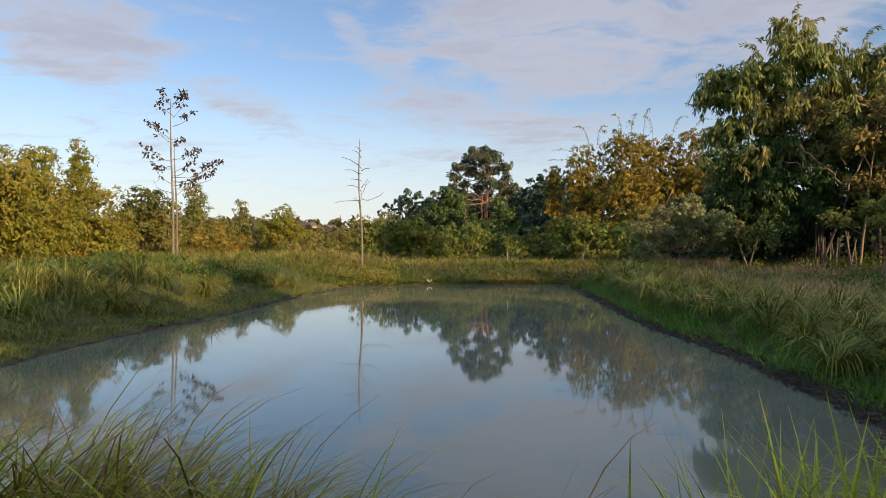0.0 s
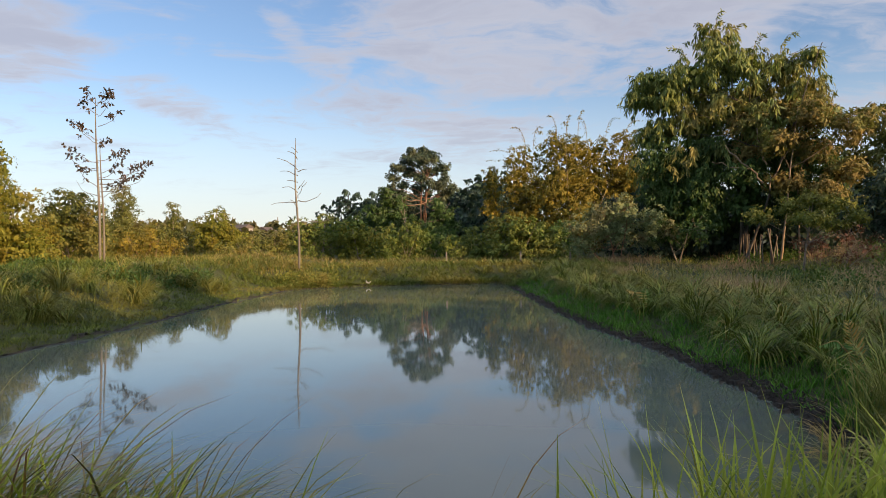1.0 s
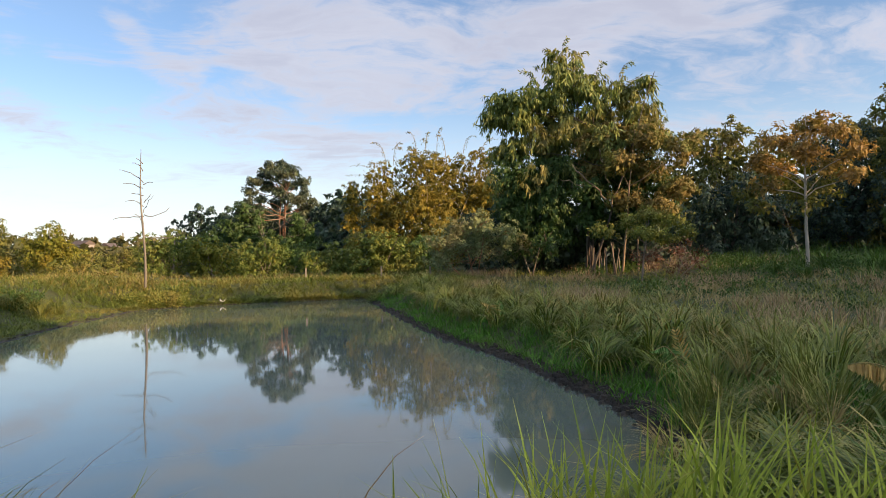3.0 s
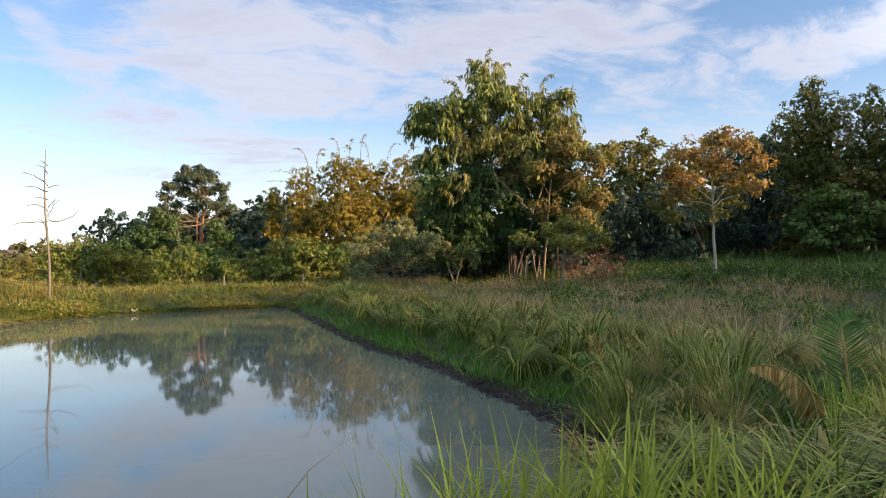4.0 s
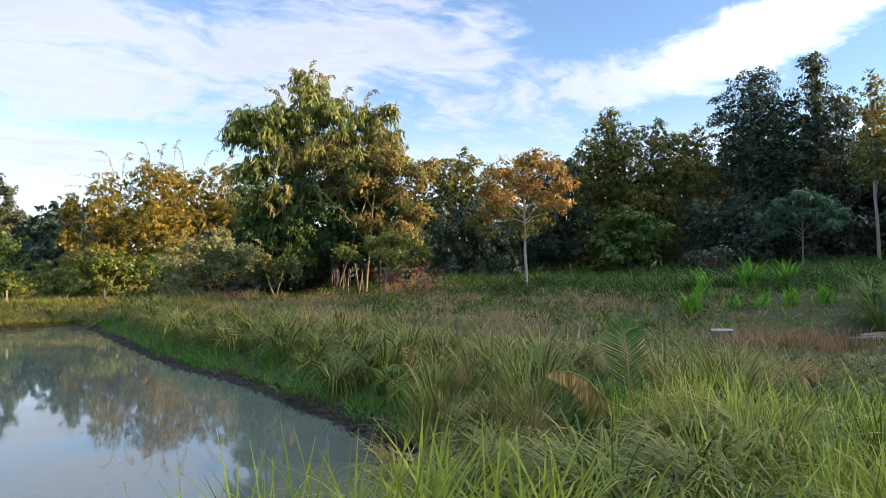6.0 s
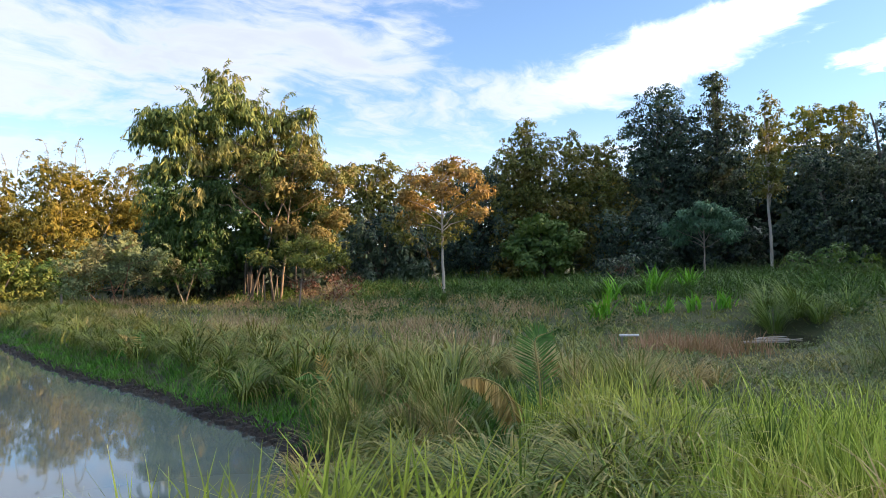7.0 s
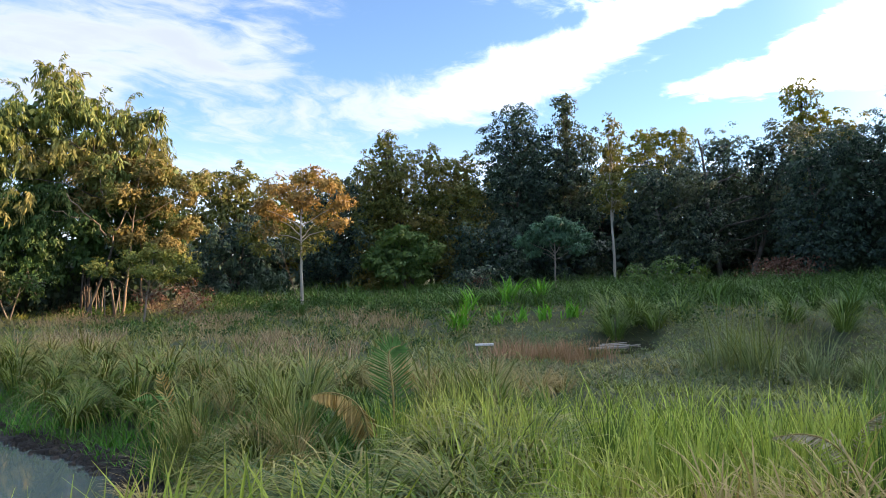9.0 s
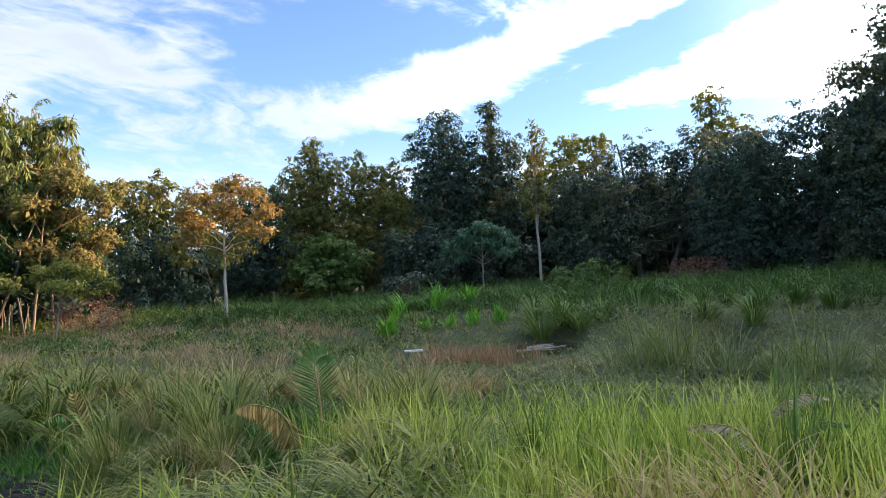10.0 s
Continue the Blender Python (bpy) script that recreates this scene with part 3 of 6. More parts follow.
def tree(name, x, y, label, cols, low, leaf, size=0.3, per=9.0, bark=BARK_GREY, trunk=0.16, trunks=1, group="", category="tree", droop=0.3, clump=0.55, spread=0.46,
         fine=False, hollow=0.5, fat=0.42, twigs=30, top_bare=0.0, deep=1.0, lean=0.0, splay=0.0, straight=1.0, extra=(), gaps=0.2, core=1.3):
    """A tree of one or more trunks, limbs and twigs, and a crown. cols: (across, height of top, radius) of upright stacks of leafage above sea level of the pond;
    low: the height at which leafage begins. across runs square to the line from the pond's head to the tree."""
    z0 = float(land(x, y)[0])
    ob = base(name, x, y, z0, label, category, group)
    far = math.hypot(x, y)
    ax, ay = y / far, -x / far
    lobes = []
    for dx, top, r in cols:
        z = top - r * 0.9
        first = True
        while first or z > low + r * 0.3:
            k = r * (1.0 if first else rnd.uniform(1.0, 1.25))
            s, dd = dx + rnd.normal(0, 0.12 * r), rnd.normal(0, 0.35 * r) * deep
            lobes.append((ax * s - ay * dd * 0 + x / far * dd, ay * s + y / far * dd, z - z0, k, k * rnd.uniform(0.8, 1.0)))
            z -= r * rnd.uniform(1.0, 1.35)
            first = False
    for s, z, r, rz in extra:
        dd = rnd.normal(0, 0.7 * r) * deep
        lobes.append((ax * s + x / far * dd, ay * s + y / far * dd, z - z0, r, rz))
    me, mids = crown_mesh(name + "_crown", lobes, per, size, leaf, droop, clump, spread, fine, hollow, fat, gaps, core)
    tops = sorted(lobes, key=lambda q: -q[2])
    wood = []
    for i in range(trunks):
        head = tops[i % len(tops)] if trunks > 1 else tops[0]
        ox, oy = rnd.normal(0, 0.1 + splay, 2) if trunks > 1 else (0, 0)
        foot = np.array([ox, oy, -0.15])
        end = np.array([head[0] * straight + lean, head[1] * straight, head[2] + head[4] * (0.5 - top_bare)])
        if trunks > 1:
            end[:2] += (ox * 1.5, oy * 1.5)
        wood.append((foot, end))
        part("trunk", quads("trunk", *limb(foot, end, trunk * rnd.uniform(0.85, 1.1), trunk * 0.2, 0.10 if trunk > 0.13 else 0.035, 12, 8), bark), ob)
    for q in lobes:
        foot, end = wood[rnd.randint(len(wood))]
        want = np.clip((max(q[2] - q[4] - 0.8, (low - z0) * 0.9) - foot[2]) / (end[2] - foot[2] + 1e-6), 0.1, 0.92)
        start = foot + (end - foot) * want
        arms = [limb(start, (q[0], q[1], q[2]), trunk * 0.36, trunk * 0.12, 0.25, 6, 5)]
        near = mids[np.argsort(np.linalg.norm(mids - np.array(q[:3]), axis=1))[: max(2, twigs // len(lobes) + 1)]]
        for m in near:
            arms.append(limb(q[:3], m, trunk * 0.13, 0.012, 0.2, 4, 4))
        part("limb", quads("limb", *merge(*arms), bark), ob)
    part("crown", me, ob)
    return ob


# the big hanging bamboo-like tree beside the meadow
big_bamboo = tree("bamboo_tree", 20.5, 38.0, "tall dark olive bamboo clump with long hanging leaves", [], 2.2, LEAF_BAMBOO, size=0.42, per=40, bark=BARK_DARK, trunk=0.09, trunks=4, splay=0.35,
                  droop=1.3, clump=0.24, spread=0.5, fat=0.24, twigs=70, group="trees at the meadow", hollow=0.3,
                  extra=((-1.2, 13.9, 1.1, 1.4), (-0.3, 12.6, 1.4, 1.1), (-2.2, 12.0, 1.4, 1.2), (-4.7, 11.9, 1.1, 0.8), (-5.3, 10.9, 0.9, 0.7), (-3.6, 10.6, 1.3, 1.0), (1.0, 11.0, 1.4, 1.2), (2.5, 11.9, 1.0, 1.1), (3.9, 12.5, 0.6, 0.45),
                         (3.5, 10.6, 1.2, 1.1), (-4.4, 9.0, 1.2, 1.0), (-2.2, 9.2, 1.5, 1.1), (-0.5, 9.9, 1.4, 1.0), (4.5, 9.2, 1.0, 0.9), (1.2, 9.0, 1.4, 1.2), (-3.5, 11.6, 1.1, 0.9), (0.8, 12.3, 0.9, 0.9), (-1.4, 10.8, 1.4, 1.1), (3.0, 9.4, 1.3, 1.0)))


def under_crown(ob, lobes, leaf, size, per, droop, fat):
    """A second, lower crown of leafage on the same tree; its darker green paints in the shade there."""
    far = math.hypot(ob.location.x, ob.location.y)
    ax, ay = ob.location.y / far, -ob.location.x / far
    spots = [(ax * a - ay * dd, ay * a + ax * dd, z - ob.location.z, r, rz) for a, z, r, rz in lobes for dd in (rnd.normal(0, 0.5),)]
    part("lower_crown", crown_mesh("lower_crown", spots, per, size, leaf, droop, 0.5, 0.46, False, 0.2, fat)[0], ob, "dense lower leafage in a darker green that paints in shade")


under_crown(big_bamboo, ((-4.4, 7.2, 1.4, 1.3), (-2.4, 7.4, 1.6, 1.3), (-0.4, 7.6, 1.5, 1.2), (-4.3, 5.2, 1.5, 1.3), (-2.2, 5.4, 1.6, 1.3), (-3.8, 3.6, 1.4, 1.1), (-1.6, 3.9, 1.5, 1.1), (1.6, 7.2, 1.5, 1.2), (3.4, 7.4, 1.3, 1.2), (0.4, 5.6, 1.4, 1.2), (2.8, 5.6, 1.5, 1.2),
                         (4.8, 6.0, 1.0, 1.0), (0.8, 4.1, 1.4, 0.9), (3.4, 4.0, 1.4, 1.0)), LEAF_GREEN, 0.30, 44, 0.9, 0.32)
tree("bronze_tree", 22.4, 35.9, "bronze-leaved tree with pale limbs beside the bamboo", [], 4.0, LEAF_BRONZE, size=0.26, per=40, bark=BARK_TAN, trunk=0.07, trunks=2, splay=0.3, droop=0.25, clump=0.45, spread=0.42, fat=0.4, twigs=60,
     group="trees at the meadow", hollow=0.2, extra=((-1.9, 8.6, 1.2, 0.9), (-0.2, 9.4, 1.4, 1.0), (1.2, 8.8, 1.3, 1.0), (2.7, 7.8, 1.1, 0.9), (-2.2, 7.2, 1.1, 0.7), (-0.6, 7.4, 1.2, 0.7), (1.0, 6.9, 1.3, 0.9), (2.8, 5.8, 1.1, 0.8), (1.6, 4.8, 1.2, 0.7), (-0.4, 5.4, 1.0, 0.6), (3.6, 8.7, 0.8, 0.7)))


def sprays(ob, tips, leaf, bark, long=0.30):
    """Thin arching shoots that stand out of a bamboo crown, with small leaves along them."""
    far = math.hypot(ob.location.x, ob.location.y)
    ax, ay = ob.location.y / far, -ob.location.x / far
    for a0, z0, a1, z1 in tips:
        f = np.linspace(0, 1, 9)
        a = a0 + (a1 - a0) * f ** 1.6
        z = z0 + (z1 - z0) * np.sin(f * 1.9) / sin(1.9) * (1 - 0.06 * f) - ob.location.z
        dd = rnd.normal(0, 0.6)
        p = np.stack([ax * a - ay * dd, ay * a + ax * dd, z], 1)
        shoot = part("shoot", quads("shoot", *tube(p, 0.02 * (1 - f) + 0.005, 5), bark), ob)
        n = 64
        g = 1 - 0.9 * rnd.rand(n) ** 0.8
        c = np.stack([np.interp(g, f, p[:, k]) for k in range(3)], 1)
        c += rnd.normal(0, 0.09, (n, 3)) * (1.15 - g)[:, None]
        w = rnd.normal(0, 0.7, (n, 3)) + (ax * np.sign(a1 - a0) * 0.7, ay * np.sign(a1 - a0) * 0.7, -0.5)
        part("foliage", quads("foliage", *leaves(c, w, long * rnd.uniform(0.6, 1.2, n), long * 0.22), leaf), shoot)


def plumes(ob, lobes, n, leaf, long=0.46, wide=0.10, reach=1.3):
    """Arching leafy branchlets that rise out of the crown, bend over and hang, with narrow leaves pointing down along them; one part for every lobe."""
    far = math.hypot(ob.location.x, ob.location.y)
    ax, ay = ob.location.y / far, -ob.location.x / far
    for a, z, r, rz in lobes:
        made = []
        for _ in range(int(n * r)):
            t = rnd.uniform(0, 2 * pi)
            go = np.array([cos(t), sin(t), 0])
            dd = rnd.normal(0, 0.5 * r)
            foot = np.array([ax * a - ay * dd, ay * a + ax * dd, z - ob.location.z + rnd.uniform(-0.4, 0.5) * rz]) + go * r * rnd.uniform(0.1, 0.7)
            size = reach * r ** 0.5 * rnd.uniform(0.6, 1.15)
            f = np.linspace(0, 1, 6)
            p = foot + go * (size * 0.75 * f ** 0.9)[:, None] + np.array([0, 0, 1]) * (size * (0.75 * f - 1.15 * f * f * f))[:, None]
            made.append(tube(p, 0.012 * (1 - f) + 0.004, 3))
            k = 26
            g = 1 - rnd.rand(k) * 0.85
            c = np.stack([np.interp(g, f, p[:, q]) for q in range(3)], 1) + rnd.normal(0, 0.06, (k, 3))
            w = rnd.normal(0, 0.34, (k, 3)) + go * 0.25 - (0, 0, 1.0)
            made.append(leaves(c, w, long * rnd.uniform(0.6, 1.2, k), wide * rnd.uniform(0.7, 1.2, k), 0.1, False, go + rnd.normal(0, 0.5, (k, 3))))
        part("foliage", quads("foliage", *merge(*made), leaf), ob)


UPPER = ((-1.2, 13.9, 1.1, 1.4), (-0.3, 12.6, 1.4, 1.1), (-2.2, 12.0, 1.4, 1.2), (-4.7, 11.6, 1.1, 0.8), (-5.3, 10.6, 0.9, 0.7), (-3.6, 10.6, 1.3, 1.0), (1.0, 11.0, 1.4, 1.2), (2.5, 11.7, 1.0, 1.1), (3.7, 12.0, 0.7, 0.5), (3.5, 10.4, 1.2, 1.1),
         (-4.4, 8.8, 1.2, 1.0), (-2.2, 9.2, 1.5, 1.1), (-0.5, 9.9, 1.4, 1.0), (4.3, 9.0, 1.0, 0.9), (1.2, 9.0, 1.4, 1.2), (-4.2, 6.6, 1.3, 1.2), (-2.4, 6.8, 1.4, 1.2), (-0.6, 7.2, 1.2, 1.0))
plumes(big_bamboo, UPPER, 16, LEAF_BAMBOO)
sprays(big_bamboo, ((-1.2, 13.5, -0.6, 15.9), (-1.4, 13.4, -2.3, 15.2), (-0.4, 12.5, 0.5, 14.6), (2.3, 11.8, 4.6, 12.9), (2.2, 12.0, 3.2, 13.7), (-4.6, 12.0, -6.2, 12.4), (-5.0, 11.0, -6.6, 10.6), (-2.6, 12.4, -3.6, 13.6), (0.8, 11.6, 1.5, 13.6), (-4.6, 9.0, -6.2, 8.4)), LEAF_BAMBOO, CULM, 0.30)
rust_bamboo = tree("rust_bamboo", 17.0, 59.6, "rust-yellow feathery bamboo clump lit by low sun", [(-4.6, 11.2, 1.7), (-1.5, 12.4, 1.9), (0.4, 11.8, 1.6), (2.0, 12.0, 2.2), (4.4, 12.2, 1.5), (5.6, 9.5, 1.9), (-3.6, 8.8, 2.4), (0.5, 9.5, 2.6), (-7.3, 9.4, 0.8)],
     2.0, LEAF_RUST, size=0.31, per=14, bark=CULM, trunk=0.035, trunks=6, splay=0.9, droop=0.5, clump=0.5, spread=0.42, fat=0.30, hollow=0.5, core=2.4)
sprays(rust_bamboo, ((-4.2, 10.6, -5.6, 12.9), (-3.6, 10.8, -2.8, 12.9), (-1.4, 11.6, -2.3, 13.6), (0.4, 11.6, 1.0, 13.9), (1.2, 11.4, 0.4, 13.4), (2.8, 11.6, 4.0, 13.2), (4.4, 11.4, 5.8, 12.9), (-5.0, 9.4, -8.0, 10.0), (-5.0, 9.8, -7.4, 10.8), (-0.6, 11.8, -0.2, 13.6), (5.2, 9.6, 7.2, 10.6)), LEAF_RUST, CULM, 0.2)
FAR = "trees beyond the pond"
WOOD = "trees of the wood"
LEFT = "trees beyond the bank"
# beyond the left bank
tree("bamboo_clump", -19.4, 27.9, "yellow-green bamboo clump in low sun", [(-1.5, 6.8, 1.2), (0.3, 6.6, 1.3), (1.6, 6.0, 1.0)], 1.3, LEAF_LIME, 0.24, 30, CULM, 0.05, 4, LEFT, fat=0.34, droop=0.4, splay=0.6)
tree("bamboo_clump", -19.8, 32.4, "yellow-green bamboo clump with drooping leaf tufts", [(-1.3, 6.9, 1.0), (0.5, 7.1, 0.9), (1.2, 5.0, 1.0), (-0.3, 5.2, 1.2)], 1.3, LEAF_LIME, 0.24, 30, CULM, 0.05, 4, LEFT, fat=0.34, droop=0.45, splay=0.6)
tree("pointed_tree", -19.7, 37.1, "pointed olive-brown tree with small leaves", [(0.0, 7.8, 0.4), (0.1, 7.0, 0.7), (-0.6, 5.8, 0.9), (0.8, 5.6, 1.0), (-1.2, 4.4, 1.1), (1.6, 4.0, 1.1)], 1.2, LEAF_LIME, 0.2, 36, BARK_GREY, 0.11, 1, LEFT, droop=0.15, clump=0.45)
tree("broad_tree", -20.0, 45.8, "rounded olive-green tree in low sun", [(0, 6.0, 1.3), (-1.0, 5.0, 1.2), (1.1, 5.2, 1.2)], 1.2, LEAF_OLIVE, 0.24, 32, BARK_GREY, 0.12, 1, LEFT, fat=0.55)
tree("slender_tree", -20.4, 56.4, "slender tree rising out of olive scrub", [(0, 7.2, 0.6), (0, 5.8, 1.1), (-1.3, 4.6, 1.5), (1.6, 4.3, 1.5)], 1.1, LEAF_OLIVE, 0.22, 30, BARK_GREY, 0.10, 1, LEFT)
tree("scrub", -15.9, 48.5, "reddish twiggy scrub with thin olive leaves", [(-0.9, 3.3, 1.0), (0.4, 3.6, 1.0), (1.6, 3.0, 0.9)], 1.1, LEAF_RUST, 0.18, 26, BARK_RED, 0.035, 5, LEFT, category="shrub", splay=0.5, twigs=60)
tree("slender_tree", -19.8, 67.1, "slender open tree above the scrub", [(0, 6.6, 0.6), (0.1, 5.2, 1.0), (-1.1, 4.0, 1.4), (1.2, 3.8, 1.4)], 1.0, LEAF_OLIVE, 0.26, 20, BARK_PALE, 0.10, 1, LEFT)
tree("broad_tree", -15.0, 63.2, "yellow-green tree with a pale trunk", [(0, 5.9, 1.1), (-0.9, 4.7, 1.2), (1.1, 4.5, 1.2)], 1.9, LEAF_LIME, 0.28, 22, BARK_PALE, 0.13, 1, LEFT)
for sx, sy, sh, sr in ((-17.6, 78, 4.6, 1.8), (-13.4, 83.9, 4.5, 2.2), (-9.8, 86, 4.4, 2.2), (-24, 52, 4.2, 1.8), (-26, 40, 6.5, 2.2), (-25, 33, 7.0, 2.2), (-12.2, 60, 3.4, 1.3), (-9.4, 57, 2.6, 0.9), (-23, 66, 4.6, 2.0)):
    tree("scrub", sx, sy, "mixed olive scrub in low sun", [(-sr * 0.8, sh * 0.9, sr * 0.8), (sr * 0.5, sh, sr * 0.8)], 0.9, LEAF_OLIVE if sx > -16 else LEAF_LIME, 0.28, 16, BARK_GREY, 0.06, 2, LEFT, category="shrub", splay=0.4, twigs=14)
# beyond the far bank
tree("broad_tree", -5.3, 61.8, "yellow-green leafy tree beyond the far bank", [(-1.6, 4.9, 1.2), (0.4, 5.2, 1.3), (2.1, 4.6, 1.2)], 1.0, LEAF_SPRING, 0.25, 30, BARK_GREY, 0.12, 1, FAR, fat=0.55, hollow=0.75, clump=0.38)
tree("broad_tree", -2.0, 60.5, "yellow-green leafy tree beyond the far bank", [(-0.6, 4.2, 1.1), (0.9, 3.9, 1.2)], 0.9, LEAF_LIME, 0.25, 28, BARK_GREY, 0.10, 1, FAR, fat=0.55, hollow=0.75, clump=0.38)
tree("tall_tree", 4.7, 86.9, "tall spreading tree with several reddish trunks", [], 8.6, LEAF_WOOD, 0.36, 26, BARK_RED, 0.20, 3, FAR, droop=0.1, splay=0.5, hollow=0.12, twigs=80, straight=0.1, lean=0.4, fat=0.5, top_bare=3.5,
     extra=((-0.5, 14.1, 0.9, 0.7), (0.8, 14.2, 0.9, 0.7), (-1.5, 13.1, 1.0, 0.7), (1.9, 13.2, 1.0, 0.7), (0.2, 12.8, 1.2, 0.8), (-2.7, 12.2, 1.0, 0.5), (2.9, 12.2, 1.0, 0.6), (-1.3, 11.6, 1.1, 0.6), (1.3, 11.7, 1.1, 0.6), (-3.3, 10.9, 0.9, 0.4),
            (3.4, 10.8, 0.9, 0.6), (-2.0, 10.2, 0.8, 0.4), (3.9, 9.6, 0.7, 0.6), (3.4, 8.8, 0.7, 0.6), (-3.7, 9.7, 0.7, 0.4), (2.6, 9.8, 0.7, 0.5), (0.0, 10.8, 1.0, 0.5), (-3.6, 8.3, 1.3, 0.9), (-2.2, 8.8, 1.1, 0.8), (-1.5, 7.2, 1.2, 0.9),
            (-3.4, 6.6, 1.4, 1.0), (2.9, 7.7, 0.8, 0.7), (3.3, 6.4, 0.9, 0.8), (-0.2, 9.6, 1.1, 0.5), (1.4, 10.0, 1.0, 0.5)))
tree("scrub", 3.2, 84.0, "climber-covered thicket round the tall tree", [(-4.4, 7.6, 1.4), (-2.6, 9.4, 1.2), (-1.1, 8.8, 1.0), (0.4, 6.2, 1.3), (2.2, 5.6, 1.3), (3.6, 8.2, 1.0), (5.0, 7.0, 1.2), (-6.4, 6.4, 1.4)], 0.9, LEAF_GREEN, 0.36, 13, BARK_GREY, 0.08, 3, FAR, category="shrub", splay=0.6)
for sx, sy, sh, sr in ((-0.8, 66, 3.5, 1.3), (1.8, 65, 4.5, 1.5), (4.9, 66, 4.0, 1.5), (7.2, 63, 3.3, 1.2)):
    tree("bush", sx, sy, "leafy green bush on the far side", [(-sr * 0.6, sh * 0.94, sr), (sr * 0.8, sh, sr * 0.9)], 0.8, LEAF_SPRING if sx in (1.8, 7.2) else LEAF_FRESH, 0.25, 30, BARK_GREY, 0.06, 2, FAR, hollow=0.75, clump=0.38, category="bush", splay=0.4, twigs=12)
tree("bush", 10.1, 54.1, "pale green broad-leaved bush", [(-2.4, 3.6, 1.2), (-0.6, 4.7, 1.3), (1.2, 4.5, 1.3), (3.0, 3.8, 1.2)], 0.5, LEAF_SPRING, 0.27, 28, BARK_GREY, 0.06, 3, FAR, hollow=0.75, clump=0.4, category="bush", fat=0.6, droop=0.1, splay=0.4)
tree("bush", 13.7, 54.3, "dark green leafy bush", [(-1.2, 3.9, 1.2), (0.8, 4.1, 1.2)], 0.9, LEAF_FRESH, 0.27, 26, BARK_GREY, 0.06, 2, FAR, hollow=0.75, clump=0.4, category="bush", splay=0.4)
tree("shrub_tree", 13.8, 39.7, "grey-green twiggy small tree with several stems", [(-2.0, 3.9, 0.8), (-0.8, 4.7, 0.9), (0.6, 5.0, 1.0), (2.0, 4.4, 0.9), (2.9, 3.6, 0.7)], 1.9, LEAF_SOFT, 0.19, 48, BARK_RED, 0.04, 4, FAR, splay=0.25, droop=0.0, clump=0.4, twigs=110, hollow=0.2)
tree("shrub_tree", 17.3, 38.4, "small green leafy tree", [(-0.6, 3.6, 1.0), (0.6, 3.8, 1.0)], 1.6, LEAF_GREEN, 0.22, 18, BARK_GREY, 0.05, 2, FAR, splay=0.2)
# round the meadow
tree("broad_tree", 33.0, 48.0, "olive leafy tree behind the bamboo", [(-2.2, 9.0, 1.7), (0.2, 10.2, 1.7), (2.4, 8.6, 1.7)], 1.6, LEAF_OLIVE, 0.38, 11, BARK_GREY, 0.18, 2, WOOD, fat=0.5)
tree("shrub_tree", 20.1, 31.3, "low spreading tree, yellow-green above bare twigs", [], 2.0, LEAF_LIGHT, 0.19, 52, BARK_GREY, 0.06, 1, "trees at the meadow", hollow=0.2, twigs=60, droop=0.1, clump=0.4,
     extra=((-1.7, 3.3, 0.7, 0.4), (-0.6, 3.9, 0.8, 0.45), (0.5, 4.1, 0.8, 0.45), (1.5, 3.8, 0.8, 0.45), (2.3, 3.2, 0.6, 0.35), (0.2, 3.2, 0.9, 0.35), (1.2, 2.9, 0.7, 0.3)))
tree("dry_thicket", 22.0, 31.6, "tangle of bare brown twigs under the low tree", [(-1.4, 2.4, 0.6), (-0.6, 2.7, 0.7), (0.5, 2.9, 0.7), (1.3, 2.4, 0.7)], 1.1, LEAF_BROWN, 0.13, 22, BARK_GREY, 0.022, 6, category="shrub", splay=0.7, twigs=110)
tree("broad_tree", 36.9, 45.0, "tall olive tree behind the meadow", [(-1.6, 12.0, 1.7), (0.4, 12.6, 1.5), (2.2, 11.0, 1.9)], 2.4, LEAF_OLIVE, 0.42, 9, BARK_GREY, 0.2, 2, WOOD, droop=0.35)
tree("broad_tree", 42.0, 42.0, "yellow-green tree in low sun behind the meadow", [(-1.6, 10.6, 1.8), (1.0, 11.0, 1.8)], 2.4, LEAF_LIME, 0.42, 9, BARK_GREY, 0.2, 2, WOOD, droop=0.2)
tree("weeping_tree", 30.7, 37.2, "dense dark green tree with drooping sprays", [(-1.3, 6.8, 1.4), (0.6, 7.5, 1.5), (1.9, 6.2, 1.3)], 1.6, LEAF_DARK, 0.36, 14, BARK_DARK, 0.12, 2, WOOD, droop=0.5, fat=0.3)
tree("orange_tree", 25.7, 26.1, "slender tree with a pale trunk and orange autumn-like leaves", [], 5.0, LEAF_ORANGE, 0.25, 34, BARK_PALE, 0.09, 1, "trees at the meadow", hollow=0.15, twigs=90, droop=0.2, straight=0.2, clump=0.45,
     extra=((-2.0, 6.5, 0.7, 0.45), (-1.0, 7.3, 0.9, 0.55), (0.2, 7.8, 0.9, 0.5), (1.3, 7.4, 0.9, 0.5), (2.1, 6.7, 0.7, 0.45), (0.1, 6.6, 0.9, 0.5), (-1.2, 6.1, 0.7, 0.4), (1.0, 6.0, 0.7, 0.4), (-1.8, 5.3, 0.6, 0.35), (1.9, 5.5, 0.6, 0.35), (0.6, 8.3, 0.5, 0.35)))
